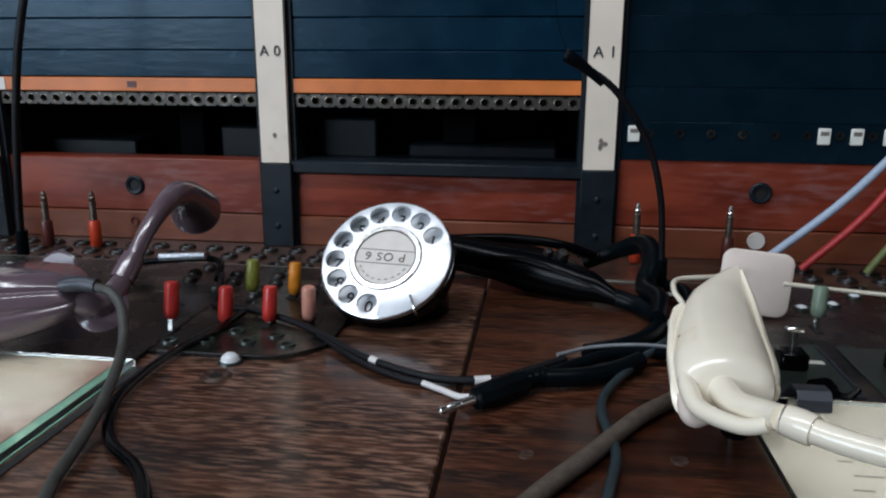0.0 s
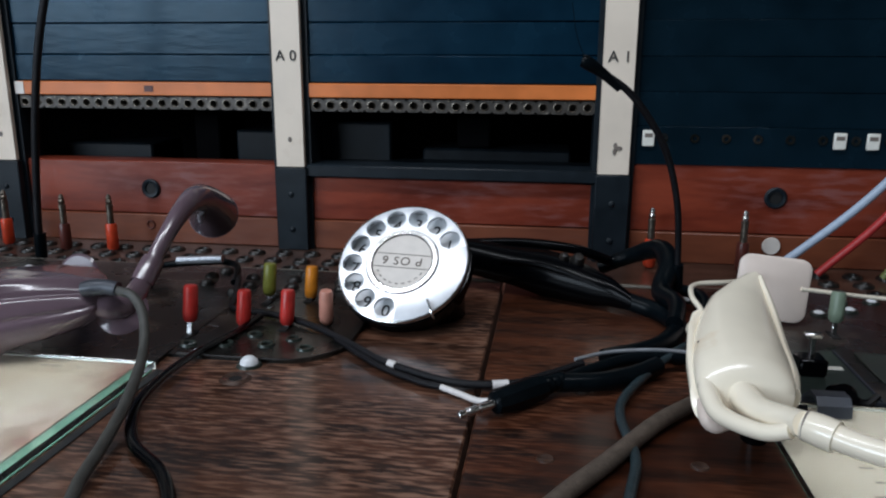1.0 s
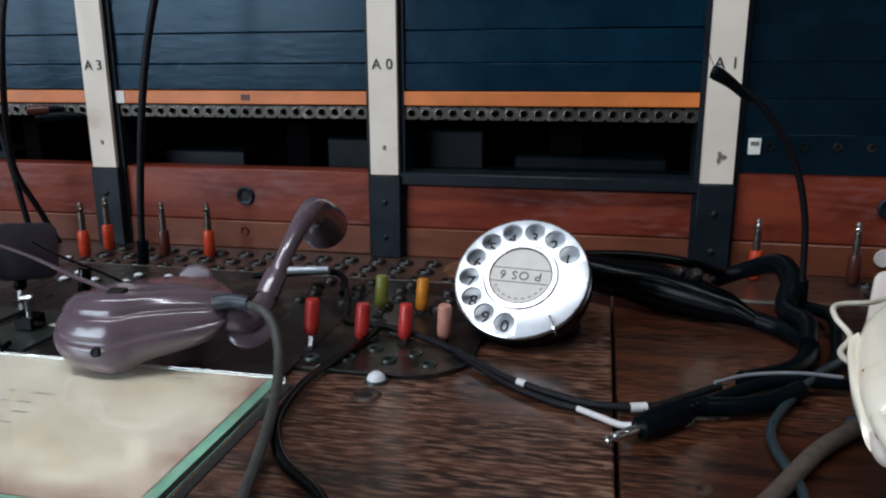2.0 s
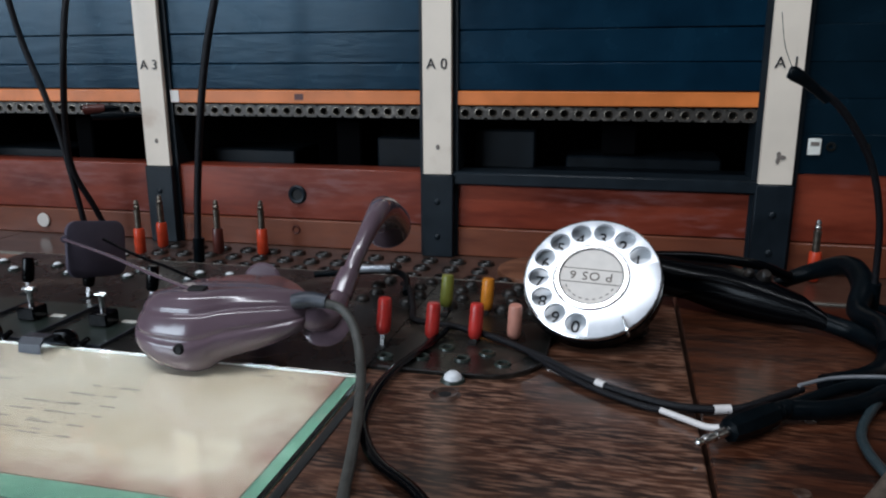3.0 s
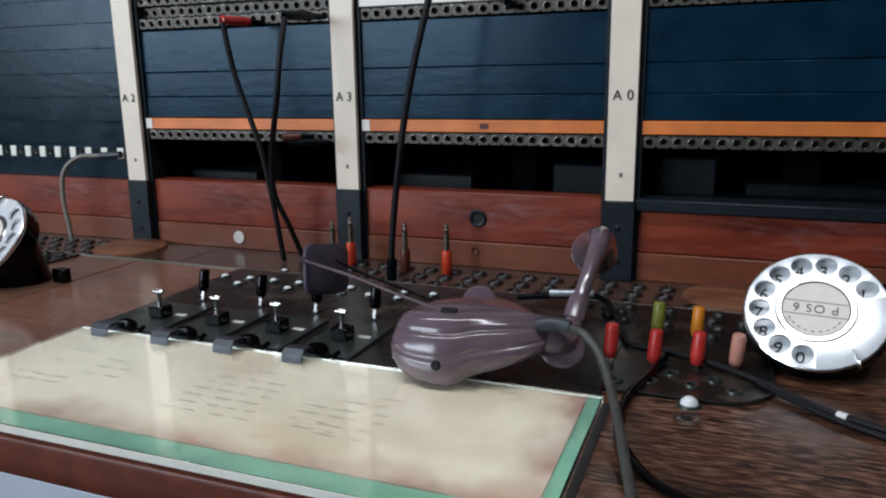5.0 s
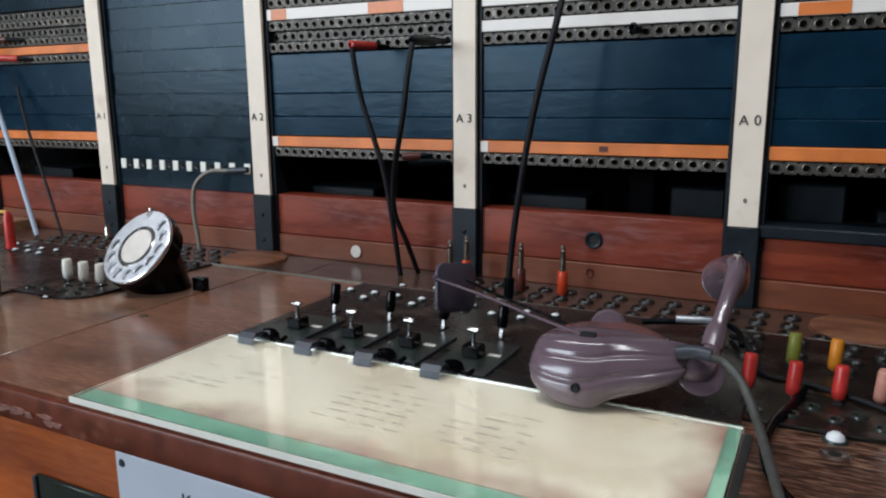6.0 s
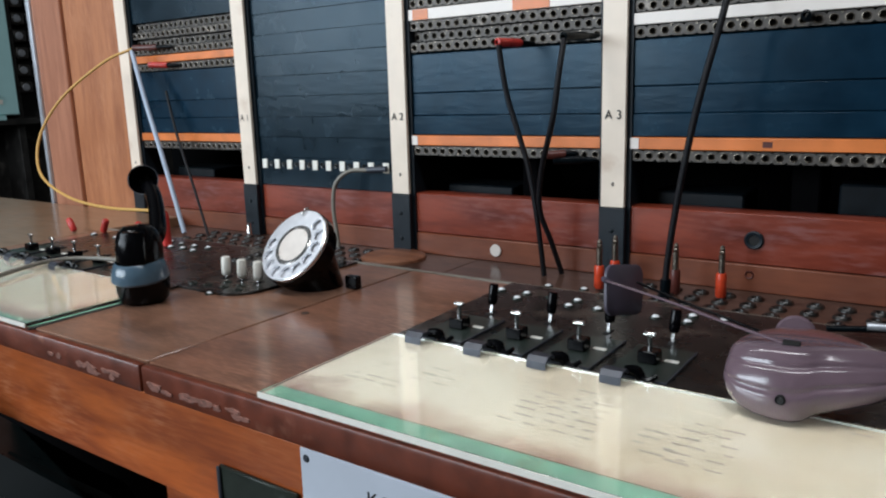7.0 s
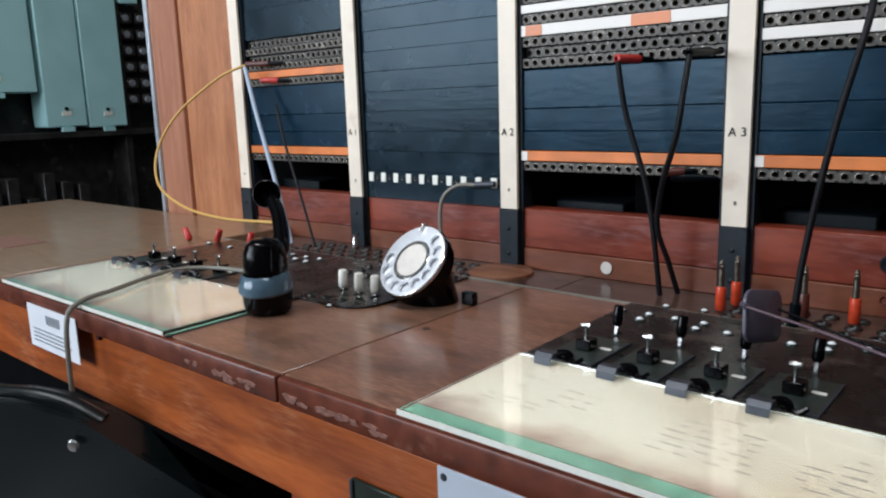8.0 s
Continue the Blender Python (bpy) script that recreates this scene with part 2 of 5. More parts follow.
M_shelf = wood("plug_shelf_wood", (0.012, 0.0060, 0.0042), (0.070, 0.034, 0.023), 0.34, (1, 6, 6), 12, (0.10, 0.060, 0.042), 0.52, 0.55, 0.06, 0.48, 0.86, 0.3, 0.04, None, 0.15)
M_grom = mat("grommet_black", (0.010, 0.0085, 0.0075), 0.36, 0.0, 0.3, 200, 0.12, (0.03, 0.024, 0.02), 0.55)
M_green = mat("green_card", (0.105, 0.225, 0.155), 0.6, var=0.3, scale=50, bump=0.05, dirt=(0.22, 0.27, 0.20), dirt_at=0.58)
M_sign = mat("sign_enamel", (0.66, 0.70, 0.78), 0.35, var=0.05, scale=20, bump=0.02)
M_paper = mat("notice_paper", (0.76, 0.76, 0.80), 0.7, var=0.06, scale=30, bump=0.05)
M_cordb = mat("black_cord", (0.006, 0.006, 0.008), 0.45, var=0.3, scale=500, bump=0.5, fine=2500, spec=0.25)
M_cordg = mat("grey_cord", (0.055, 0.054, 0.048), 0.5, var=0.25, scale=200, bump=0.3)
M_cordt = mat("rubber_cable", (0.022, 0.036, 0.042), 0.35, var=0.25, scale=200, bump=0.2)
M_band = mat("slate_gloss", (0.070, 0.115, 0.155), 0.16, var=0.2, scale=60, bump=0.03)
M_cordn = mat("brown_cord", (0.10, 0.075, 0.058), 0.6, var=0.3, scale=300, bump=0.5)
M_cordw = mat("pale_blue_cord", (0.40, 0.47, 0.58), 0.4, var=0.1, scale=200, bump=0.1)
M_cordy = mat("yellow_cord", (0.62, 0.36, 0.10), 0.45, var=0.12, scale=200, bump=0.1)
M_cordr = mat("red_cord", (0.42, 0.03, 0.03), 0.4, var=0.15, scale=200, bump=0.1)
M_cordo = mat("olive_cord", (0.16, 0.18, 0.06), 0.4, var=0.15, scale=200, bump=0.1)
M_cordtan = mat("tan_tube", (0.20, 0.185, 0.155), 0.4, var=0.15, scale=200, bump=0.1)
M_whitew = mat("pale_line", (0.72, 0.68, 0.66), 0.4, var=0.06, scale=300, bump=0.1)
M_alu = mat("aluminium_trim", (0.55, 0.58, 0.63), 0.35, 0.7, 0.1, 100, 0.1)
M_teal = mat("teal_enamel", (0.42, 0.69, 0.69), 0.45, var=0.08, scale=9, bump=0.05)
M_rack = mat("rack_dark", (0.030, 0.028, 0.026), 0.45, 0.3, 0.5, 30, 0.2, (0.12, 0.11, 0.10), 0.62)
M_chair = mat("chair_vinyl", (0.003, 0.0055, 0.006), 0.30, var=0.2, scale=60, bump=0.2, spec=0.4)
M_plaster = mat("room_plaster", (0.20, 0.20, 0.19), 0.8, var=0.08, scale=4, bump=0.1)
M_floor = mat("floor_lino", (0.075, 0.055, 0.045), 0.5, var=0.2, scale=6, bump=0.05)
M_frame = mat("window_paint", (0.70, 0.70, 0.68), 0.5, var=0.05, scale=20, bump=0.02)
M_hatch = mat("hatch_metal", (0.022, 0.030, 0.022), 0.32, 0.4, 0.35, 60, 0.3, (0.09, 0.11, 0.10), 0.62)
M_disc = wood("disc_wood", (0.10, 0.038, 0.020), (0.24, 0.10, 0.052), 0.45, (1, 8, 8), 14, None, 0.6, 0.1)


def old_paper():
    """Cream sheet with brown tide marks along its front and right borders."""
    m, N, L, b = principled("index_paper")
    tc = N.new("ShaderNodeTexCoord")
    sep = N.new("ShaderNodeSeparateXYZ")
    L.new(tc.outputs["Object"], sep.inputs[0])
    n = N.new("ShaderNodeTexNoise")
    n.inputs["Scale"].default_value, n.inputs["Detail"].default_value = 26, 7
    L.new(tc.outputs["Object"], n.inputs["Vector"])
    n2 = N.new("ShaderNodeTexNoise")
    n2.inputs["Scale"].default_value, n2.inputs["Detail"].default_value = 9, 6
    L.new(tc.outputs["Object"], n2.inputs["Vector"])
    w = N.new("ShaderNodeMath")
    w.operation = "MULTIPLY_ADD"
    L.new(n.outputs[0], w.inputs[0])
    w.inputs[1].default_value = -0.075
    L.new(sep.outputs[1], w.inputs[2])
    r = N.new("ShaderNodeMapRange")
    r.inputs[1].default_value, r.inputs[2].default_value = 0.098, 0.127
    r.inputs[3].default_value, r.inputs[4].default_value = 1.0, 0.0
    side = N.new("ShaderNodeMath")
    side.operation = "SUBTRACT"
    side.inputs[0].default_value = 0.136
    L.new(sep.outputs[0], side.inputs[1])
    w2 = N.new("ShaderNodeMath")
    w2.operation = "MULTIPLY_ADD"
    L.new(n.outputs[0], w2.inputs[0])
    w2.inputs[1].default_value = -0.075
    L.new(side.outputs[0], w2.inputs[2])
    low = N.new("ShaderNodeMath")
    low.operation = "MINIMUM"
    L.new(w.outputs[0], low.inputs[0])
    L.new(w2.outputs[0], low.inputs[1])
    L.new(low.outputs[0], r.inputs[0])
    base = N.new("ShaderNodeValToRGB")
    base.color_ramp.elements[0].position, base.color_ramp.elements[0].color = 0.36, (0.36, 0.285, 0.205, 1)
    base.color_ramp.elements[1].position, base.color_ramp.elements[1].color = 0.58, (0.46, 0.395, 0.315, 1)
    L.new(n2.outputs[0], base.inputs[0])
    mx = N.new("ShaderNodeMixRGB")
    L.new(r.outputs[0], mx.inputs[0])
    L.new(base.outputs[0], mx.inputs[1])
    mx.inputs[2].default_value = (0.19, 0.095, 0.068, 1)
    L.new(mx.outputs[0], b.inputs["Base Color"])
    b.inputs["Roughness"].default_value = 0.7
    return m


def sheet_glass():
    m, N, L, b = principled("sheet_glass")
    b.inputs["Base Color"].default_value = (0.93, 0.97, 0.95, 1)
    b.inputs["Transmission Weight"].default_value = 1.0
    b.inputs["IOR"].default_value = 1.5
    n = N.new("ShaderNodeTexNoise")
    n.inputs["Scale"].default_value, n.inputs["Detail"].default_value = 14, 6
    rr = N.new("ShaderNodeMapRange")
    rr.inputs[3].default_value, rr.inputs[4].default_value = 0.02, 0.14
    L.new(n.outputs[0], rr.inputs[0])
    L.new(rr.outputs[0], b.inputs["Roughness"])
    return m


M_oldpaper, M_glass = old_paper(), sheet_glass()


# ---- building helpers ----
def mesh_of(bm, name, material, sharp=38):
    bmesh.ops.recalc_face_normals(bm, faces=bm.faces)
    me = bpy.data.meshes.new(name)
    bm.to_mesh(me)
    bm.free()
    me.materials.append(material)
    for p in me.polygons:
        p.use_smooth = True
    me.set_sharp_from_angle(angle=radians(sharp))
    return me


def part(name, bm, material, parent=None, label="", at=None):
    ob = new(name, bm if isinstance(bm, bpy.types.Mesh) else mesh_of(bm, name, material))
    ob.parent = parent
    if at is not None:
        ob.matrix_basis = at
    return tagged(ob, label) if label else ob


def thing(name, loc, label, category, group="", kind="", turn=None):
    ob = new(name)
    ob.empty_display_size = 0.01
    ob.matrix_basis = Matrix.Translation(loc) @ (turn if turn else Matrix())
    return tagged(ob, label, category, group, kind)


def box(x0, x1, y0, y1, z0, z1, bev=0.0, bm=None, seg=1):
    own = bmesh.new()
    bmesh.ops.create_cube(own, size=1, matrix=Matrix.LocRotScale(((x0 + x1) / 2, (y0 + y1) / 2, (z0 + z1) / 2), None, (x1 - x0, y1 - y0, z1 - z0)))
    if bev:
        bmesh.ops.bevel(own, geom=own.edges[:], offset=bev, segments=seg, affect="EDGES", profile=0.5)
    return join(own, bm) if bm else own


def join(own, bm):
    me = bpy.data.meshes.new("tmp")
    own.to_mesh(me)
    own.free()
    bm.from_mesh(me)
    bpy.data.meshes.remove(me)
    return bm


def lathe(prof, n=24, m=None, bm=None):
    """Turns (radius, height) pairs about z; m places the piece."""
    own = bmesh.new()
    rings = []
    for r, z in prof:
        if r < 1e-6:
            rings.append([own.verts.new((0, 0, z))])
        else:
            rings.append([own.verts.new((r * math.cos(2 * math.pi * k / n), r * math.sin(2 * math.pi * k / n), z)) for k in range(n)])
    for a, b in zip(rings, rings[1:]):
        for k in range(n):
            q = [a[k % len(a)], a[(k + 1) % n % len(a)], b[(k + 1) % n % len(b)], b[k % len(b)]]
            q = list(dict.fromkeys(q))
            if len(q) > 2:
                own.faces.new(q)
    if m:
        own.transform(m)
    return join(own, bm) if bm else own


def spline(pts, per=8):
    P = [Vector(p) for p in pts]
    P = [2 * P[0] - P[1]] + P + [2 * P[-1] - P[-2]]
    out = []
    for i in range(1, len(P) - 2):
        for k in range(per):
            t = k / per
            a, b, c, d = P[i - 1], P[i], P[i + 1], P[i + 2]
            out.append(0.5 * ((2 * b) + (c - a) * t + (2 * a - 5 * b + 4 * c - d) * t * t + (3 * b - a - 3 * c + d) * t ** 3))
    out.append(P[-2])
    return out


def tube(pts, r, n=10, per=8, flat=1.0, caps=True, bm=None):
    """A round cord or pipe along a smooth line; r is one radius, or one for each point."""
    line = spline(pts, per)
    rs = [r] * len(line) if not isinstance(r, (list, tuple)) else [v.x for v in spline([(q, 0, 0) for q in r], per)]
    own = bmesh.new()
    up, rings = None, []
    for i, p in enumerate(line):
        t = (line[min(i + 1, len(line) - 1)] - line[max(i - 1, 0)]).normalized()
        if up is None:
            up = t.orthogonal().normalized() if abs(t.z) > 0.9 else (Vector((0, 0, 1)) - t * t.z).normalized()
        up = (up - t * up.dot(t)).normalized()
        side = t.cross(up)
        rings.append([own.verts.new(p + rs[i] * (math.cos(2 * math.pi * k / n) * side + flat * math.sin(2 * math.pi * k / n) * up)) for k in range(n)])
    for a, b in zip(rings, rings[1:]):
        for k in range(n):
            own.faces.new((a[k], a[(k + 1) % n], b[(k + 1) % n], b[k]))
    if caps:
        own.faces.new(rings[0])
        own.faces.new(rings[-1])
    return join(own, bm) if bm else own


def text_mesh(body, size, material, spacing=1.0):
    cu = bpy.data.curves.new("lettering", "FONT")
    cu.body, cu.size, cu.align_x, cu.align_y, cu.extrude, cu.space_character = body, size, "CENTER", "CENTER", 0.00012, spacing
    ob = bpy.data.objects.new("lettering", cu)
    scene.collection.objects.link(ob)
    me = bpy.data.meshes.new_from_object(ob.evaluated_get(bpy.context.evaluated_depsgraph_get()))
    bpy.data.objects.remove(ob)
    me.materials.clear()
    me.materials.append(material)
    return me


def aim(n, up=(0, 0, 1)):
    """A turn that lays local z along n, with local y as near up as can be."""
    z = Vector(n).normalized()
    x = Vector(up).cross(z).normalized()
    return Matrix((x, z.cross(x), z)).transposed().to_4x4()


FACE = aim((0, -1, 0))   # local z towards the operator


def cord(name, pts, r, material, label, category="cord", n=10, flat=1.0, group=""):
    o = Vector(pts[0])
    t = thing(name, o, label, category, group)
    part("cord", tube([Vector(p) - o for p in pts], r, n, flat=flat), material, t)
    return t


# ---- the room ----
def structure(name, bm, material, label, category):
    return tagged(part(name, bm, material), label, category, kind="structure")


structure("floor", box(-4.2, 2.6, -2.6, 3.2, -0.1, 0.0), M_floor, "dark brown linoleum floor of the exchange room", "floor")
structure("ceiling", box(-4.2, 2.6, -2.6, 3.2, 2.75, 2.85), M_plaster, "pale plaster ceiling over the exchange room", "ceiling")
structure("wall_west", box(-4.3, -4.2, -2.6, 3.2, 0, 2.75), M_plaster, "pale plaster wall behind the racks", "wall")
structure("wall_east", box(2.6, 2.7, -2.6, 3.2, 0, 2.75), M_plaster, "pale plaster wall beyond the switchboard", "wall")
structure("wall_north", box(-4.2, 2.6, 3.2, 3.3, 0, 2.75), M_plaster, "pale plaster wall at the rear of the room", "wall")
south = bmesh.new()
for x0, x1, z0, z1 in ((-4.2, -4.1, 0, 2.75), (-2.7, -2.6, 0, 2.75), (-1.2, 2.6, 0, 2.75), (-2.6, -1.2, 0, 1.05), (-2.6, -1.2, 2.45, 2.75), (-4.1, -2.7, 0, 1.05), (-4.1, -2.7, 2.45, 2.75)):
    box(x0, x1, -2.7, -2.6, z0, z1, bm=south)
structure("wall_south", south, M_plaster, "pale plaster wall with two window openings", "wall")
for k, x in enumerate((-1.9, -3.4)):
    w = thing("window_%d" % (k + 1), (x, -2.65, 1.05), "white-painted window letting in daylight", "window", kind="structure")
    f = bmesh.new()
    for a in ((-0.7, -0.64, 0, 1.4), (0.64, 0.7, 0, 1.4), (-0.64, 0.64, 0, 0.06), (-0.64, 0.64, 1.34, 1.4), (-0.02, 0.02, 0.06, 1.34)):
        box(a[0], a[1], -0.03, 0.03, a[2], a[3], bm=f)
    part("window_frame", f, M_frame, w)
    part("window_sill", box(-0.72, 0.72, 0.04, 0.16, -0.04, -0.002, 0.006), M_frame, w)
lampt = thing("ceiling_light", (-0.6, -0.30, 2.64), "white fluorescent tube fitting on the ceiling", "ceiling light")
part("housing", box(-1.25, 1.25, -0.08, 0.08, 0.03, 0.11, 0.01), M_frame, lampt)

# ---- switchboard case ----
X0, X1 = -1.2560, 0.62
# Back and base carry the darkness of the open gaps in their colour.
structure("cabinet_back", box(-1.50, 0.9, 0.80, 0.82, 0.0, 1.34), M_shade, "wooden back of the switchboard case, coloured near-black as shade", "cabinet")
structure("cabinet_top", box(-1.50, 0.9, 0.55, 0.82, 1.34, 1.37, 0.004), M_side, "brown wooden top of the switchboard case", "cabinet")
structure("cabinet_base", box(-1.50, 0.9, 0.60, 0.799, 0.02, 0.785), M_shade, "inside of the switchboard case, coloured near-black as shade", "cabinet")
structure("cabinet_side", box(0.62, 0.9, 0.56, 0.60, 0.79, 1.34), M_side, "brown wooden end of the switchboard case", "cabinet")


def stile(x, letters):
    t = thing("stile", (x, 0.55, S), "cream-faced upright stile with a dark steel foot between jack panels", "stile", "stiles of the switchboard")
    part("face_strip", box(0, 0.0246, 0, 0.004, 0.071, 0.55, 0.0006), M_cream, t, "cream painted strip")
    part("upright", box(0.0005, 0.0241, 0.004, 0.046, 0.0, 0.55), M_navy, t)
    part("upright_edge", box(-0.004, 0.0286, 0.006, 0.040, 0.0, 0.55), M_navy, t)
    foot = part("foot", box(-0.0012, 0.0258, -0.0015, 0.006, 0.0, 0.0708, 0.0008), M_navy, t, "blue-black steel foot")
    for z in (0.018, 0.048):
        part("screw", lathe([(0, 0.0016), (0.0016, 0.0013), (0.0026, 0.0003), (0.0026, -0.0008)], 12, Matrix.Translation((0.0123, -0.0018, z)) @ FACE), M_navy, foot)
    if letters:
        part("lettering", text_mesh(letters, 0.0118, M_faint if x < -0.9 else M_ink, 1.05), None, t, at=Matrix.Translation((0.0123, -0.0006, 0.161)) @ FACE)
    part("stain", lathe([(0, 0.0002), (0.0016, 0.0002), (0.0016, 0)], 10, Matrix.Translation((0.0128, -0.0002, 0.094)) @ FACE @ Matrix.Diagonal((1, 1.4, 1, 1))), M_faint, t)
    return t


for x, letters in ((0.328, ""), (0.064, "A 1"), (-0.200, "A 0"), (-0.464, "A 3"), (-0.728, "A 2"), (-0.992, "A 1"), (-1.256, "")):
    stile(x, letters)
smudge = thing("paint_mark", (0.078, 0.5494, 0.879), "brown comma-shaped paint chip on a cream stile", "mark")
part("chip", lathe([(0, 0.0002), (0.0018, 0.0002), (0.0019, 0)], 12, Matrix.Translation((0.0012, 0, 0.002)) @ FACE @ Matrix.Diagonal((1.5, 0.9, 1, 1))), M_faint, smudge)
part("chip", lathe([(0, 0.0002), (0.0016, 0.0002), (0.0017, 0)], 12, Matrix.Translation((-0.0018, -0.0001, -0.0005)) @ FACE @ Matrix.Diagonal((0.8, 1.6, 1, 1))), M_faint, smudge)

# pieces of a jack strip: a drilled bar and its brass sockets
BAYW = PITCH - 0.0246 - 0.002
HOLES = 20
HP = 0.0116


def strip_mesh(h, r, depth=0.010):
    bm = bmesh.new()
    w = BAYW / 2 - 0.001
    n = 16
    for i in range(HOLES):
        xc = (i - (HOLES - 1) / 2) * HP
        inner, outer, deep = [], [], []
        for k in range(n):
            a = 2 * math.pi * (k + 0.5) / n
            c, s = math.cos(a), math.sin(a)
            q = max(abs(c), abs(s))
            inner.append(bm.verts.new((xc + r * c, 0, r * s)))
            outer.append(bm.verts.new((xc + HP / 2 * c / q, 0, h / 2 * s / q)))
            deep.append(bm.verts.new((xc + r * c, depth, r * s)))
        for k in range(n):
            j = (k + 1) % n
            bm.faces.new((outer[k], outer[j], inner[j], inner[k]))
            bm.faces.new((inner[k], inner[j], deep[j], deep[k]))
        bm.faces.new(deep)
    e = HOLES / 2 * HP
    for x0, x1 in ((-w, -e), (e, w)):
        bm.faces.new([bm.verts.new(v) for v in ((x0, 0, -h / 2), (x1, 0, -h / 2), (x1, 0, h / 2), (x0, 0, h / 2))])
    for z in (-h / 2, h / 2):
        bm.faces.new([bm.verts.new(v) for v in ((-w, 0, z), (w, 0, z), (w, depth + 0.004, z), (-w, depth + 0.004, z))])
    return mesh_of(bm, "jack_strip", M_jack)


STRIP = strip_mesh(0.0102, 0.0030)
SOCKET = mesh_of(lathe([(0.0027, -0.003), (0.0028, 0.0002), (0.0031, 0.0005), (0.0035, 0.0004), (0.0037, 0.0)], 14, FACE), "socket", M_brass)
LUG = mesh_of(box(-0.0008, 0.0008, -0.0012, 0.0, -0.0008, 0.0008), "lug", M_brass)


def jack_row(bay, z, y=0.0, sockets=True):
    s = part("jack_strip", STRIP, None, bay, at=Matrix.Translation((0, y, z)))
    if sockets:
        for i in range(HOLES):
            part("socket", SOCKET, None, s, at=Matrix.Translation(((i - (HOLES - 1) / 2) * HP, 0, 0.0001 * ((i * 7) % 5 - 2))))
            if (i * 7 + int(z * 1000)) % 5 < 2:
                part("lug", LUG, None, s, at=Matrix.Translation(((i - HOLES / 2 + 1) * HP, 0.0004, 0.0042)))
    return s


def bay_thing(x, label):
    return thing("switchboard_bay", (x + 0.0246 + (PITCH - 0.0246) / 2, WALL, S), label, "switchboard panel", "panels of the switchboard")


def slat(bay, z0, z1, y=0.0, k=0, paint=None):
    """A painted board: a bowed face with a small gap below it."""
    w = BAYW / 2
    bm = box(-w, w, y, y + 0.008, z0 - S + 0.0001, z1 - S - 0.0001, 0.0003 if paint else 0.0008)
    return part("blank_slat", bm, paint or M_blue, bay, at=pose(0, 0.0004 * ((k * 5) % 3 - 1), 0, 0.25 * ((k * 3) % 3 - 1), 0, 0))


def strip_card(bay, z0, z1, cuts, y=-0.002):
    """A designation strip in one or more coloured lengths."""
    w = BAYW / 2 - 0.002
    holder = part("designation_strip", box(-w, w, y, 0.008, z0 - S, z1 - S, 0.0006), cuts[0][2], bay)
    for a, b, m in cuts[1:]:
        part("label_card", box(-w + 2 * w * a, -w + 2 * w * b, y - 0.0006, y, z0 - S + 0.0004, z1 - S - 0.0004), m, holder)
    return holder


def wood_rail(bay, top, split, ledge):
    w = BAYW / 2 + 0.006
    part("rail", box(-w, w, 0.001, 0.030, split + 0.0006 - S, top - S, 0.001), M_rail, bay, "red-brown varnished wooden rail")
    part("lower_rail", box(-w, w, -0.0005, 0.030, 0.0, split - S, 0.001), M_railb, bay, "paler worn wooden rail")
    if ledge:
        part("ledge", box(-w, w, -0.006, 0.05, top - S + 0.0005, top + 0.0115 - S, 0.0015), M_navy, bay, "blue-black painted ledge")


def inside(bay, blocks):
    """Apparatus behind the open gap, its near-black colour painting the gap's shade."""
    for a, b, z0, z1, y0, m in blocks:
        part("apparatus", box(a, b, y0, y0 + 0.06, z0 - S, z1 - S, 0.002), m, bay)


def hole_ring(bay, x, z, r, m):
    h = part("cord_hole", lathe([(r * 0.55, -0.004), (r * 0.6, 0.0012), (r * 0.85, 0.0018), (r, 0.0006), (r, -0.001)], 20, Matrix.Translation((x, 0.0002, z)) @ FACE), m, bay)
    part("bore", lathe([(0, -0.0), (r * 0.6, 0.0)], 16, Matrix.Translation((x, 0.0003, z)) @ FACE), M_hole, h)


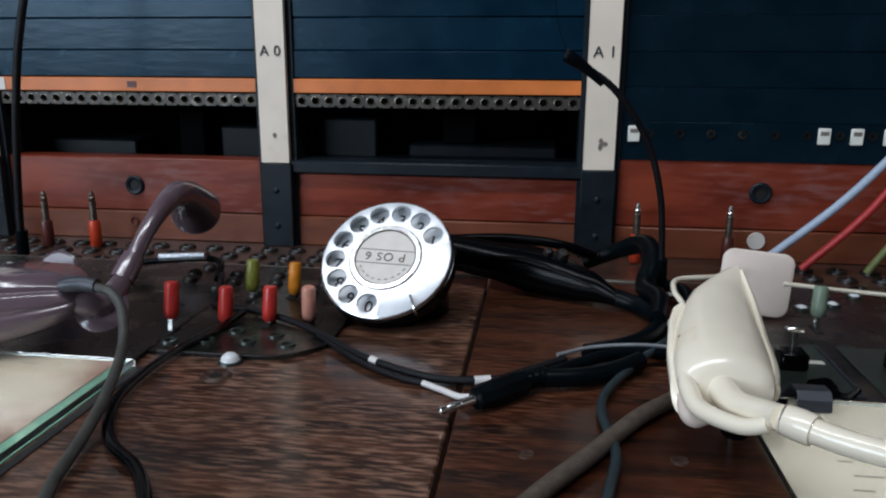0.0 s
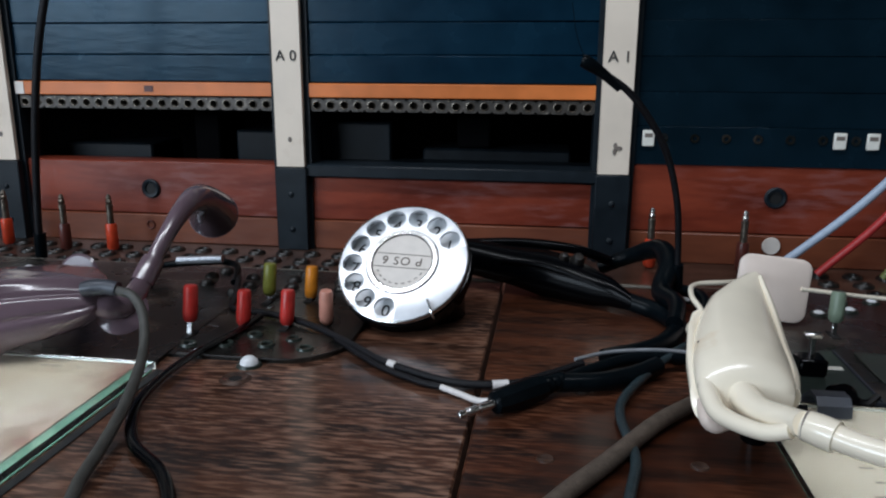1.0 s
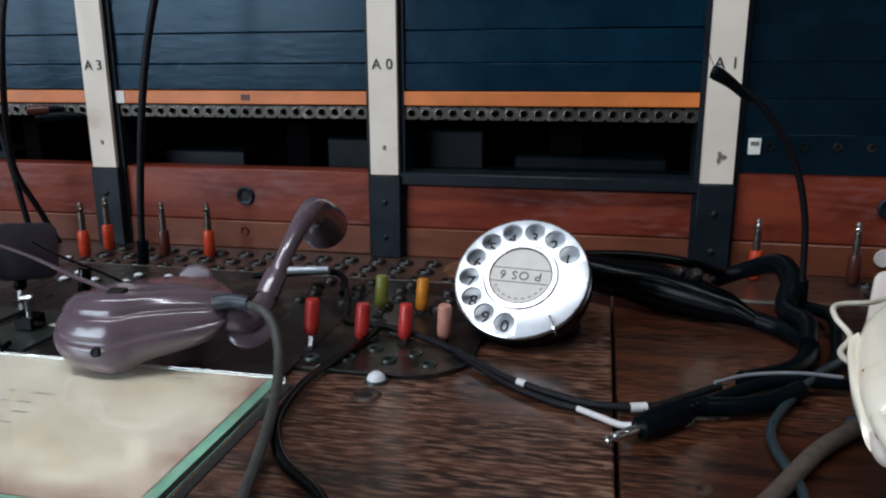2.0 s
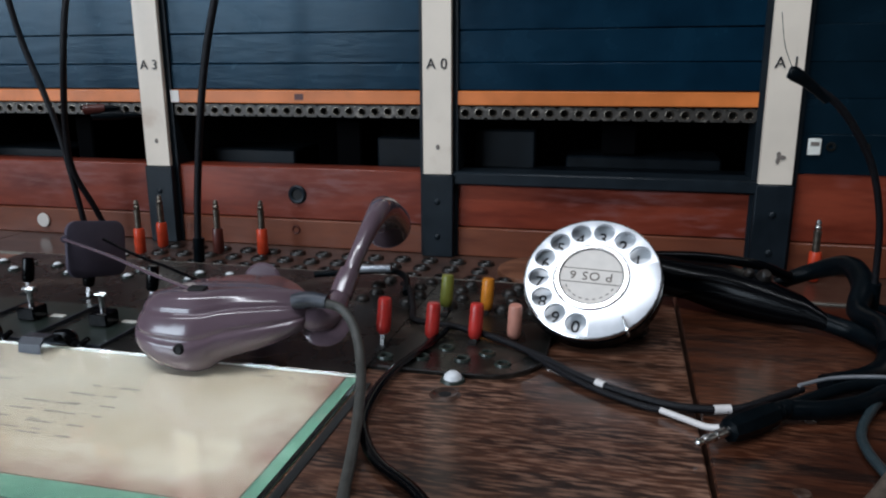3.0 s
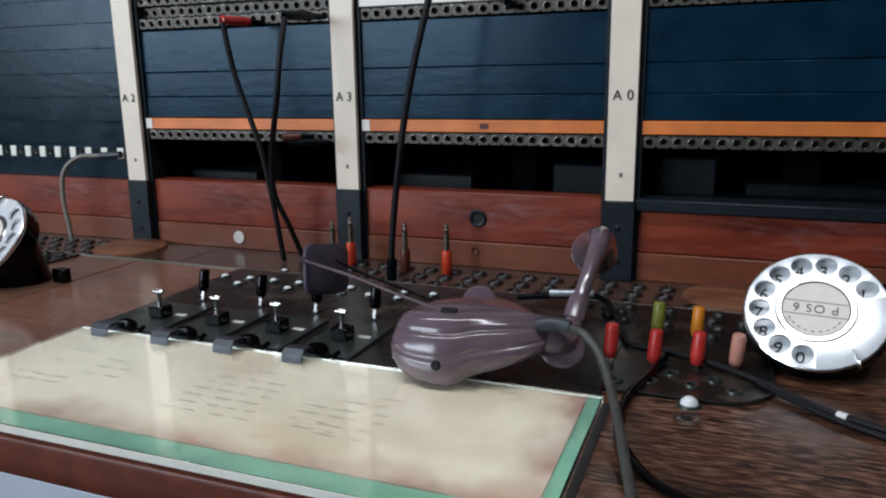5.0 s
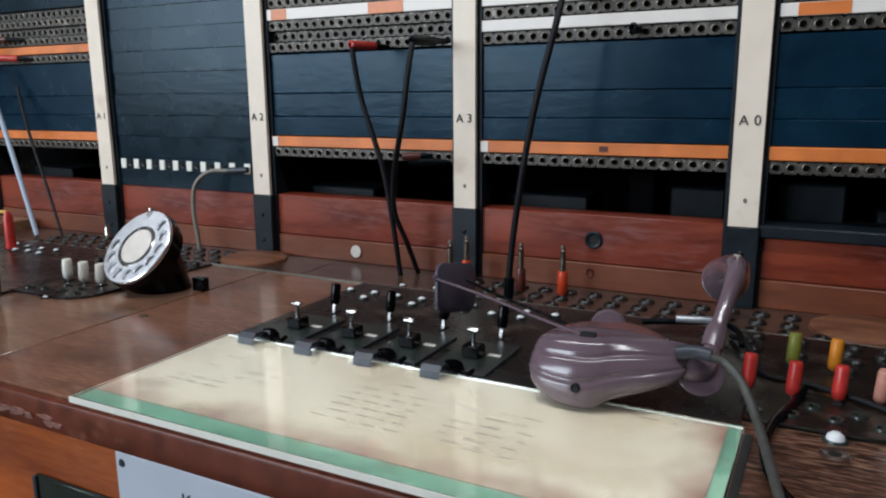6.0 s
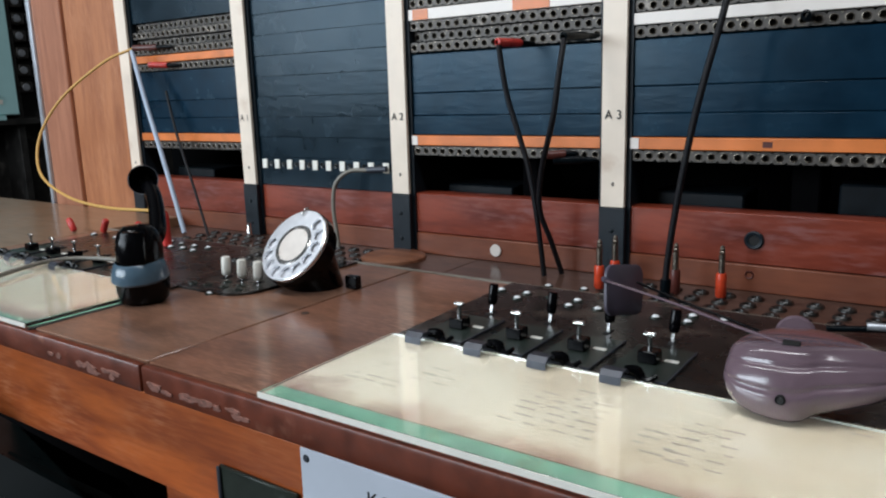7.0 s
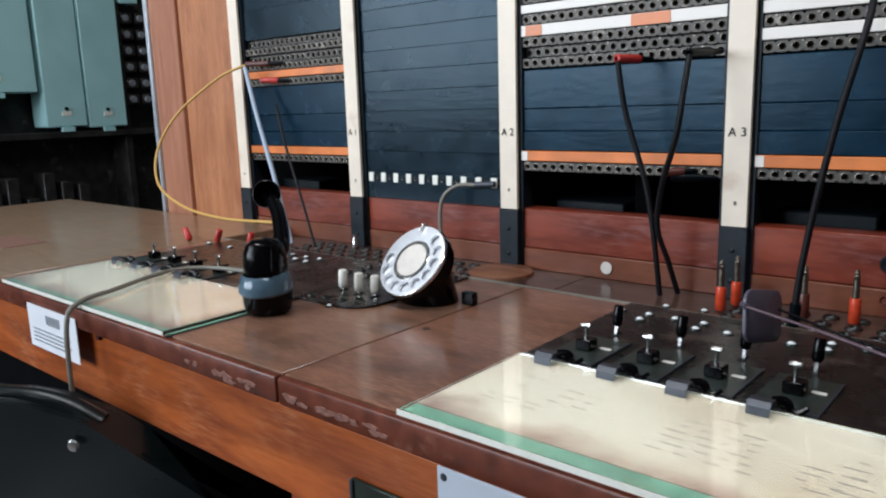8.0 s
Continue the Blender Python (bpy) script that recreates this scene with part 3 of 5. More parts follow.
for x, kind in ((0.064, "blank"), (-0.200, "a"), (-0.464, "b"), (-0.728, "c"), (-0.992, "blank"), (-1.256, "d")):
    if kind == "blank":
        b = bay_thing(x, "blue-black slatted blank panel with a row of white number tags")
        foot = 0.860 if x < -0.5 else 0.868
        zs = [foot, 0.898] + [0.898 + 0.0265 * k for k in range(1, 18)]
        for k, (z0, z1) in enumerate(zip(zs, zs[1:])):
            slat(b, z0, z1, 0.0, k, M_blank)
        wood_rail(b, foot, 0.814, False)
        w = BAYW / 2
        tags = range(10) if x < -0.5 else (0, 6, 7, 8)
        for i in range(10):
            xx = -w + 0.0128 + i * 0.0235
            part("tag_hole", lathe([(0.0016, -0.003), (0.0016, 0.0004), (0.0034, 0.0006), (0.0036, 0)], 12, Matrix.Translation((xx + 0.0115, -0.0004, 0.889 - S)) @ FACE), M_plate, b)
            if i in tags:
                tag = part("number_tag", box(xx - 0.0046, xx + 0.0046, -0.0022, 0.0, 0.8825 - S, 0.8950 - S, 0.0006), M_ivory, b, "white number tag")
                if x > 0:
                    part("print", box(xx - 0.003, xx + 0.003, -0.00245, -0.0022, 0.8895 - S, 0.8925 - S), M_faint, tag)
        if x > 0:
            hole_ring(b, 0.202 - (x + 0.0246 + (PITCH - 0.0246) / 2), 0.844 - S, 0.0085, M_navy)
        continue
    b = bay_thing(x, {"a": "jack panel with an orange strip, black slats and an open gap", "b": "jack panel with blue slats, orange strip and worn wooden rail",
                      "c": "jack panel with three upper jack rows and an orange strip", "d": "jack panel with two orange strips and dark jack rows"}[kind])
    jack_row(b, 0.9110 - S)
    wood_rail(b, 0.851 if kind == "a" else 0.861, 0.814, kind == "a")
    pale = (0.0, 0.035, M_white_strip)
    strip_card(b, 0.9172, 0.9285, [(0, 1, M_orange)] + ([pale] if kind in "bc" else []))
    for k, (z0, z1) in enumerate(((0.929, 0.951), (0.951, 0.9765), (0.9765, 1.0195))):
        slat(b, z0, z1, 0.0, k)
    if kind in "ab":
        jack_row(b, 1.0262 - S)
        strip_card(b, 1.0325, 1.0430, [(0, 1, M_white_strip), (0.06, 0.22, M_orange)] if kind == "a" else [(0, 1, M_white_strip)])
        jack_row(b, 1.0495 - S)
        strip_card(b, 1.0560, 1.0670, [(0, 1, M_white_strip), (0.55, 0.8, M_orange)])
        for k in range(4):
            jack_row(b, 1.0735 + 0.0118 * k - S, sockets=False)
        slat(b, 1.1152, 1.33)
        inside(b, [(-0.11, -0.055, 0.846, 0.895, 0.035, M_inner), (-0.03, 0.10, 0.846, 0.872, 0.05, M_inner), (0.0, 0.03, 0.872, 0.90, 0.055, M_shade)] if kind == "a" else
               [(-0.11, -0.02, 0.846, 0.872, 0.045, M_inner), (0.02, 0.045, 0.846, 0.90, 0.05, M_shade), (0.06, 0.11, 0.846, 0.885, 0.05, M_inner)])
    if kind == "c":
        for z, y in ((1.0268, 0.0), (1.0386, 0.007), (1.0500, 0.0)):
            jack_row(b, z - S, y)
        strip_card(b, 1.0560, 1.0680, [(0, 1, M_white_strip), (0.03, 0.12, M_orange), (0.58, 0.76, M_orange)])
        jack_row(b, 1.0745 - S)
        strip_card(b, 1.0810, 1.0900, [(0, 1, M_white_strip)])
        for k in range(3):
            jack_row(b, 1.0970 + 0.0118 * k - S)
        slat(b, 1.128, 1.33)
        inside(b, [(-0.10, -0.01, 0.846, 0.868, 0.045, M_inner), (0.0, 0.02, 0.846, 0.90, 0.05, M_shade)])
    if kind == "d":
        jack_row(b, 1.0260 - S)
        strip_card(b, 1.0325, 1.0430, [(0, 1, M_orange)])
        for k, y in enumerate((0.0, 0.007, 0.0, 0.007)):
            jack_row(b, 1.0495 + 0.0118 * k - S, y)
        for k in range(5):
            slat(b, 1.0912 + 0.045 * k, 1.0912 + 0.045 * (k + 1), 0.0, k, M_blank)
        inside(b, [(-0.10, -0.01, 0.846, 0.872, 0.045, M_inner)])
    if kind == "b":
        part("stamp", box(0.0035, 0.0115, -0.0024, -0.0020, 0.9205 - S, 0.9255 - S), M_maroon, b, "faded stamp on the orange strip")
        hole_ring(b, 0.0003, 0.8369 - S, 0.0085, M_navy)
        hole_ring(b, -0.0020, 0.8049 - S, 0.0042, M_maroon)

side = thing("side_panel", (-1.38, WALL, S), "orange-brown wooden end panel with an aluminium edge strip", "panel")
part("board", box(-0.0335, 0.1235, 0.0, 0.02, -0.01, 0.56, 0.002), M_side, side)
part("outer_board", box(-0.128, -0.0395, -0.002, 0.02, -0.01, 0.56, 0.002), M_sidel, side)
part("bead", box(-0.0392, -0.0340, -0.006, 0.012, -0.01, 0.56, 0.002), M_sidel, side)
part("edge_strip", box(-0.140, -0.1285, -0.006, 0.03, -0.012, 0.57, 0.002), M_alu, side, "aluminium edge strip")

# ---- desk ----
SHELVES = {}
for k in range(-2, 2):
    x0, x1 = k * STEP + 0.0010, (k + 1) * STEP - 0.0010
    if k == -2:
        x0 = -1.145
    d = thing("key_shelf", ((x0 + x1) / 2, 0.13, D), "dark red-brown varnished wooden key shelf with worn edge", "desk", "shelf sections")
    h = (x1 - x0) / 2
    SHELVES[k] = d
    # Left sections take the paler woods that hold the window sheen as colour.
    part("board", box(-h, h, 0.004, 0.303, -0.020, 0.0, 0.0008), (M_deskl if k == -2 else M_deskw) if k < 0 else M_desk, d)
    part("edge_moulding", box(-h, h, -0.003, 0.0036, -0.021, -0.0006, 0.0022, seg=2), M_edge, d, "chipped dark red painted edge")
    part("plug_shelf", box(-h - 0.0009, h + 0.0009, 0.3034, 0.45, S - D - 0.016, S - D, 0.001), M_shelf, d, "dark varnished wooden shelf for plugs")
    part("edge_strip", box(-h - 0.0009, h + 0.0009, 0.3005, 0.3050, -0.001, 0.0012, 0.0004), M_cordtan, d, "thin dull metal strip")
    chips = random.Random(40 + k)
    for i in range(12 if k < 0 else 0):
        # paint knocked off the lower arris near the joint of the two far sections
        cx = (h - 0.004 - 0.11 * chips.random()) if k == -2 else (-h + 0.004 + 0.10 * chips.random())
        wide, tall = 0.004 + 0.007 * chips.random(), 0.0014 + 0.0024 * chips.random()
        flake = bmesh.new()
        rim = [(0.55 + 0.45 * chips.random(), 2 * math.pi * q / 11) for q in range(11)]
        top = [flake.verts.new((wide * r * math.cos(a), -0.0003, tall * r * math.sin(a))) for r, a in rim]
        low = [flake.verts.new((v.co.x * 1.1, 0.0003, v.co.z * 1.1)) for v in top]
        flake.faces.new(top)
        for q in range(11):
            flake.faces.new((top[q], top[(q + 1) % 11], low[(q + 1) % 11], low[q]))
        part("chip", flake, M_chip, d, at=Matrix.Translation((cx, -0.0030 - 0.00008 * i, -0.0165 + 0.005 * chips.random())))
    part("leg", box(h - 0.045, h, 0.035, 0.075, -D, -0.0985, 0.003), M_apron, d)
apron = thing("desk_apron", (-0.4, 0.139, 0.7818), "long orange-brown varnished wooden apron under the shelf edge", "apron")
part("board", box(-0.89, 1.62, 0.0, 0.020, -0.076, -0.0062, 0.0015), M_apron, apron)
part("bead", box(-0.89, 1.62, -0.0012, 0.018, -0.0060, 0.0, 0.0015), M_apron, apron)
# Near-black sheet painted as the shade below the shelf; no panel is seen.
structure("knee_panel", box(-1.9, 1.2, 0.24, 0.26, 0.0, 0.782), M_shade, "near-black sheet standing in for the shade under the key shelf", "panel")
endd = thing("desk_end", (-1.62, 0.13, D), "pale brown wooden desk end beyond the key shelves", "desk")
part("board", box(-0.30, 0.473, 0.004, 0.42, -0.020, 0.0, 0.0015), M_pale, endd)
part("leg", box(-0.28, -0.22, 0.05, 0.11, -D, -0.0205, 0.003), M_apron, endd)
note = thing("paper_note", (-1.39, 0.245, D), "pale yellow sheet of paper lying on the desk end", "paper")
part("sheet", box(-0.07, 0.035, -0.03, 0.028, 0.0, 0.0006), M_oldpaper, note)
for sx, sy in ((0.030, 0.201), (0.085, 0.204), (0.045, 0.262), (-0.37, 0.33), (-0.60, 0.27)):
    s = thing("wood_plug", (sx, sy, D), "small dark screw plug in the key shelf", "screw", "screws in the shelf")
    part("head", lathe([(0, 0.0002), (0.0022, 0.0003), (0.0030, 0.0006), (0.0034, 0.0)], 12), M_shelf, s)


# ---- index card under glass ----
def index_card(x, words, front=0.1450):
    t = thing("index_card", (x, 0.0, D), "aged cream index card with green border under a glass sheet", "card", "index cards")
    part("mount", box(-0.343, 0.0, 0.1325, 0.2545, 0.0002, 0.0008), M_green, t, "green card border")
    part("sheet", box(-0.343, -0.0065, front, 0.2540, 0.0009, 0.0013), M_oldpaper, t, "stained cream paper")
    bm = bmesh.new()
    rnd = random.Random(5)
    for xa, xb, ya, yb, rows in words:
        for i in range(rows):
            y = ya + (yb - ya) * i / max(1, rows - 1)
            xx = xa + rnd.random() * 0.006
            while xx < xb:
                l = 0.004 + rnd.random() * 0.009
                box(xx, min(xx + l, xb), y - 0.0005, y + 0.0005, 0.0013, 0.0014, bm=bm)
                xx += l + 0.004 + rnd.random() * 0.006
    if words:
        part("writing", bm, M_faint, t, "faded unreadable typed lines")
    g = part("glass", box(-0.344, 0.001, 0.1290, 0.2555, 0.0016, 0.0046, 0.0004), M_glass, t, "glass sheet with ground edge")
    g.visible_shadow = False
    part("ground_edge", box(-0.344, 0.001, 0.1280, 0.1289, 0.0012, 0.0046), M_ivory, t, "pale ground glass edge")
    part("rear_edge", box(-0.344, 0.001, 0.2556, 0.2560, 0.0006, 0.0036), M_ivory, t, "pale rear edge")
    part("groove", box(0.0012, 0.0052, 0.1290, 0.2560, -0.0004, 0.0004), M_hole, t, "dark gap beside the glass")
    return t


WORDS = [(-0.189, -0.166, 0.228, 0.228, 1), (-0.209, -0.153, 0.216, 0.174, 6), (-0.138, -0.109, 0.199, 0.176, 4), (-0.122, -0.092, 0.218, 0.173, 6),
         (-0.324, -0.280, 0.185, 0.178, 2), (-0.283, -0.255, 0.215, 0.195, 3), (-0.318, -0.300, 0.222, 0.205, 2), (-0.055, -0.030, 0.246, 0.246, 1)]
index_card(-0.153, WORDS)
index_card(-0.153 - STEP, [], 0.138)
index_card(-0.153 + STEP, [(-0.325, -0.240, 0.225, 0.150, 9), (-0.22, -0.16, 0.225, 0.150, 9)])


# ---- key plates, keys, lamps, clips ----
def rounded_plate(x0, x1, y0, y1, z0, z1, rc, bm=None):
    """A flat plate whose front right corner is a large arc."""
    own = bmesh.new()
    pts = [(x0, y0), (x1 - rc, y0)] + [(x1 - rc + rc * math.sin(a), y0 + rc - rc * math.cos(a)) for a in [math.pi / 2 * k / 10 for k in range(1, 11)]] + [(x1, y1), (x0, y1)]
    lo = [own.verts.new((x, y, z0)) for x, y in pts]
    hi = [own.verts.new((x, y, z1)) for x, y in pts]
    own.faces.new(hi)
    own.faces.new(lo)
    for i in range(len(pts)):
        j = (i + 1) % len(pts)
        own.faces.new((lo[i], lo[j], hi[j], hi[i]))
    return join(own, bm) if bm else own


def key_plate(ox):
    t = thing("key_plate", (ox, 0, D), "dark worn metal key plate let into the shelf", "key plate", "key plates")
    part("plate", rounded_plate(-0.497, -0.155, 0.258, 0.430, 0.0002, 0.0022, 0.004), M_plate, t)
    part("plug_field", rounded_plate(-0.1545, -0.070, 0.272, 0.430, 0.0002, 0.0020, 0.030), M_plate, t)
    part("lip", tube([(-0.150, 0.2722, 0.0022), (-0.100, 0.2722, 0.0022), (-0.085, 0.2765, 0.0022), (-0.0745, 0.287, 0.0022), (-0.0705, 0.302, 0.0022), (-0.0705, 0.36, 0.0022)], 0.0006, 6), M_grom, t)
    rings = [(-0.111, 0.290), (-0.090, 0.288), (-0.132, 0.288), (-0.150, 0.285), (-0.100, 0.300), (-0.122, 0.303)]
    for x, y in rings:
        part("rim", lathe([(0.0024, 0.0012), (0.0026, 0.0030), (0.0040, 0.0032), (0.0045, 0.0018)], 14, Matrix.Translation((x, y, 0))), M_plate2, t)
    for cx in (-0.193, -0.164, -0.136, -0.104, -0.085):
        for j, cy in enumerate((0.372, 0.388, 0.404, 0.418)):
            part("stud", lathe([(0, 0.0058), (0.0030, 0.0052), (0.0046, 0.0034), (0.0050, 0.0018)], 14, Matrix.Translation((cx + 0.004 * (j % 2), cy, 0))), M_grom, t)
    return t


KEY_X = ((-0.464, 0.464), (-0.416, 0.413), (-0.369, 0.367), (-0.321, 0.321))


def front_key(x, y, group):
    t = thing("switch_key", (x, y, D + 0.0022), "black ringing key with a small bright metal lever", "key", group)
    part("escutcheon", box(-0.018, 0.020, -0.030, 0.030, 0.0, 0.0010, 0.0003), M_plate2, t, "dark green metal escutcheon")
    part("rim", box(-0.0185, 0.0205, -0.0312, -0.0302, 0.0, 0.0016), M_clip, t)
    part("rim", box(0.0202, 0.0212, -0.0312, 0.030, 0.0, 0.0016), M_clip, t)
    part("block", box(-0.0062, 0.0062, -0.0058, 0.0058, 0.001, 0.0092, 0.0010), M_bake, t, "black block")
    lever = part("lever", lathe([(0.0016, 0.009), (0.0015, 0.017), (0.0019, 0.018)], 12), M_chrome, t, "bright metal lever")
    part("cross_bar", box(-0.0042, 0.0042, -0.0018, 0.0018, 0.0178, 0.0205, 0.0008), M_chrome, lever)
    part("name_slip", box(0.0078, 0.0168, 0.004, 0.0078, 0.001, 0.0018, 0.0003), M_ivory, t, "white slip")
    return t


def rear_key(x, y, group, material=None, label="black-handled lever key on a bright metal stem", lean=-8, tall=0.0165, fat=1.0, sunk=0.0):
    t = thing("lever_key", (x, y, D + 0.002), label, "key", group)
    part("slot", box(-0.0022, 0.0022, -0.006, 0.006, 0.0, 0.0006), M_hole, t)
    turn = pose(0, 0, 0.0003 - sunk, lean, 3, 0)
    part("stem", box(-0.0014, 0.0014, -0.0008, 0.0008, 0.0, 0.0075, 0.0003), M_chrome, t, "bright flat stem", at=turn)
    part("handle", lathe([(0.0024 * fat, 0.0070), (0.0036 * fat, 0.0085), (0.0039 * fat, 0.012), (0.0037 * fat, 0.0065 + tall - 0.001), (0.0031 * fat, 0.0068 + tall), (0, 0.0070 + tall)], 16), material or M_bake, t, at=turn)
    return t


def lamp_cap(x, y, z, owner, material=None):
    t = part("lamp_ring", lathe([(0.0028, 0.0012), (0.0044, 0.0014), (0.0048, 0.0)], 16), M_plate2, owner, at=Matrix.Translation(Vector((x, y, z)) - owner.location))
    part("lamp_cap", lathe([(0, 0.0026), (0.0016, 0.0023), (0.0029, 0.0014), (0.0032, 0.0004)], 16), material or M_lens, t, "white domed lamp cap")
    return t


def clip(x, y):
    t = thing("spring_clip", (x, y, D), "blue-grey spring clip tab holding the glass edge", "clip", "clips along the card")
    bm = bmesh.new()
    prof = [(-0.0115, 0.0052), (-0.0110, 0.0090), (-0.0078, 0.0118), (-0.001, 0.0116), (0.005, 0.0070), (0.009, 0.0030)]
    for w, yz in ((0.0066, prof),):
        own = bmesh.new()
        top = [[own.verts.new((sx * w, a, b)) for a, b in yz] for sx in (-1, 1)]
        low = [[own.verts.new((sx * w, a, b - 0.0016)) for a, b in yz] for sx in (-1, 1)]
        for i in range(len(yz) - 1):
            own.faces.new((top[0][i], top[0][i + 1], top[1][i + 1], top[1][i]))
            own.faces.new((low[0][i], low[0][i + 1], low[1][i + 1], low[1][i]))
            for s in (0, 1):
                own.faces.new((top[s][i], top[s][i + 1], low[s][i + 1], low[s][i]))
        for i in (0, -1):
            own.faces.new((top[0][i], top[1][i], low[1][i], low[0][i]))
        join(own, bm)
    part("tab", bm, M_clip, t)
    part("hook", tube([(0.003, 0.004, 0.0085), (0.0095, 0.006, 0.0082), (0.0135, 0.005, 0.0046), (0.018, 0.0035, 0.0048), (0.0225, 0.005, 0.0082)], [0.0030, 0.0038, 0.0028, 0.0019, 0.0014], 8), M_bake, t, "black curled hook")
    return t


def position(ox, caps, group):
    plate = key_plate(ox)
    for xa, xb in KEY_X:
        front_key(ox + xa, 0.293, "ringing keys " + group)
        clip(ox + xa - 0.006, 0.2545)
    for x, y in caps:
        lamp_cap(ox + x, y, D + 0.0021, plate)


CAPS = [(-0.467, 0.385), (-0.467, 0.402), (-0.420, 0.385), (-0.420, 0.402), (-0.396, 0.387), (-0.373, 0.386), (-0.373, 0.402), (-0.350, 0.388), (-0.326, 0.388), (-0.327, 0.404), (-0.304, 0.405), (-0.280, 0.388), (-0.444, 0.402), (-0.492, 0.402)]
position(0.0, CAPS, "of the middle position")
position(-STEP, [(-0.499, 0.392), (-0.447, 0.391), (-0.355, 0.408), (-0.330, 0.404), (-0.303, 0.403), (-0.279, 0.404), (-0.282, 0.385), (-0.325, 0.386), (-0.305, 0.388), (-0.40, 0.39)], "of the far position")
position(STEP, [(-0.410, 0.411), (-0.391, 0.414), (-0.410, 0.395), (-0.502, 0.399), (-0.43, 0.386), (-0.36, 0.40)], "of the near position")
for xa, xb in KEY_X:
    rear_key(-xb, 0.338, "lever keys of the middle position")
rear_key(0.179, 0.350, "", M_sage, "sage-green handled lever key on a metal stem")
for x, y in ((-0.49, 0.488), (-0.455, 0.493), (-0.40, 0.462)):
    lamp_cap(x, y, S, SHELVES[-1])
for x, m, y, name in ((-0.156, M_red, 0.298, "red"), (-0.1335, M_red, 0.313, "red"), (-0.1105, M_red, 0.317, "red"), (-0.136, M_olive, 0.358, "olive-green"), (-0.1130, M_amber, 0.366, "amber-orange"), (-0.0900, M_pink, 0.324, "faded pink")):
    rear_key(x, y, "coloured lever keys", m, name + " plastic-handled lever key on a metal stem", -6 if m is not M_pink else 6, 0.0195, 1.0, {M_olive: 0.003, M_amber: 0.006, M_pink: 0.006}.get(m, 0.006 if x > -0.15 else 0.0))
for x, y in ((-0.7525, 0.3160), (-0.7280, 0.3145), (-0.7065, 0.3155), (-0.704, 0.374)):
    rear_key(x, y, "white lever keys", M_ivory, "white plastic-handled lever key on the far position", 0, 0.0185, 1.2, 0.0045)
button = thing("push_button", (-0.111, 0.268, D), "pale blue-white domed push button", "button")
part("collar", lathe([(0.0030, 0.0012), (0.0056, 0.0014), (0.0062, 0.0)], 18), M_plate2, button)
part("dome", lathe([(0, 0.0050), (0.0022, 0.0046), (0.0040, 0.0030), (0.0046, 0.0008)], 20), M_lens, button)
boss = thing("recessed_screw", (-0.111, 0.252, D), "dark recessed screw in the wooden shelf", "screw")
part("cup", lathe([(0.0030, 0.0003), (0.0056, 0.0012), (0.0074, 0.0)], 18), M_shelf, boss)
part("head", lathe([(0, 0.0005), (0.0030, 0.0003)], 14), M_hole, boss)
lamp_cap(-0.722, 0.272, D, SHELVES[-2])

# plug seats on the rear shelf
SEAT = lathe([(0.0030, 0.0004), (0.0038, 0.0024), (0.0056, 0.0028), (0.0070, 0.0014), (0.0073, 0.0)], 18)
seat_mesh = mesh_of(SEAT, "seat", M_grom)
bore_mesh = mesh_of(lathe([(0, 0.0006), (0.0032, 0.0006)], 12), "bore", M_hole)
for ox in (-STEP, 0.0, STEP):
    for row, y in enumerate((0.460, 0.484, 0.508, 0.532)):
        for i in range(14):
            x = ox - 0.432 + i * 0.0239 + 0.001 * row
            if (row == 0 and i % 2 == 0) or not -1.14 < x < 0.5:
                continue
            d = SHELVES[math.floor(x / STEP)]
            ps = part("plug_seat", seat_mesh, None, d, at=Matrix.Translation(Vector((x, y, S)) - d.location))
            part("bore", bore_mesh, None, ps)
for ox in (-STEP, 0.0, STEP):
    t = thing("cover_plate", (ox - 0.092, 0.518, S), "round brown wooden cover plate on the rear shelf", "cover plate", "round covers")
    part("disc", lathe([(0, 0.0052), (0.034, 0.0048), (0.0375, 0.0030), (0.0382, 0.0)], 40), M_disc, t)


def cord_plug(x, y, m, name, group="spare cord plugs"):
    t = thing("cord_plug", (x, y, S + 0.003), name + " sleeved cord plug standing tip up in its seat", "plug", group)
    part("sleeve", lathe([(0.0034, -0.002), (0.0048, 0.0), (0.0046, 0.019), (0.0040, 0.0205), (0.0028, 0.0207)], 16), m, t)
    part("shank", lathe([(0.0028, 0.0205), (0.0027, 0.0345), (0.0030, 0.0347), (0.0030, 0.0365), (0.0022, 0.0367)], 14), M_brass, t, "brass shank")
    part("tip", lathe([(0.0020, 0.0366), (0.0024, 0.0378), (0.0028, 0.0395), (0.0018, 0.0412), (0.0024, 0.0425), (0.0012, 0.0452), (0, 0.0456)], 14), M_chrome if x > 0 else M_brass, t)
    return t


for x, y, m, nm in ((-0.443, 0.500, M_redo, "orange-red"), (-0.438, 0.526, M_redo, "orange-red"), (-0.376, 0.515, M_maroon, "maroon"), (-0.337, 0.521, M_redo, "orange-red"),
                    (0.107, 0.537, M_redo, "orange-red"), (0.176, 0.537, M_maroon, "dark red")):
    cord_plug(x, y, m, nm)
for x, y, turn in ((-1.165, 0.395, -35), (-1.120, 0.410, 30), (-1.045, 0.412, 18)):
    t = thing("loose_plug", (x, y, D + 0.002), "red sleeved cord plug lying against the key plate", "plug", "loose red plugs", turn=pose(0, 0, 0, 0, turn, 0))
    part("sleeve", lathe([(0.003, 0.0), (0.0045, 0.002), (0.0045, 0.018), (0.003, 0.020), (0, 0.0205)], 14), M_red, t)
mp = thing("cord_plug", (-0.969, 0.533, S + 0.002), "short bright metal plug standing in the rear shelf", "plug", "spare cord plugs")
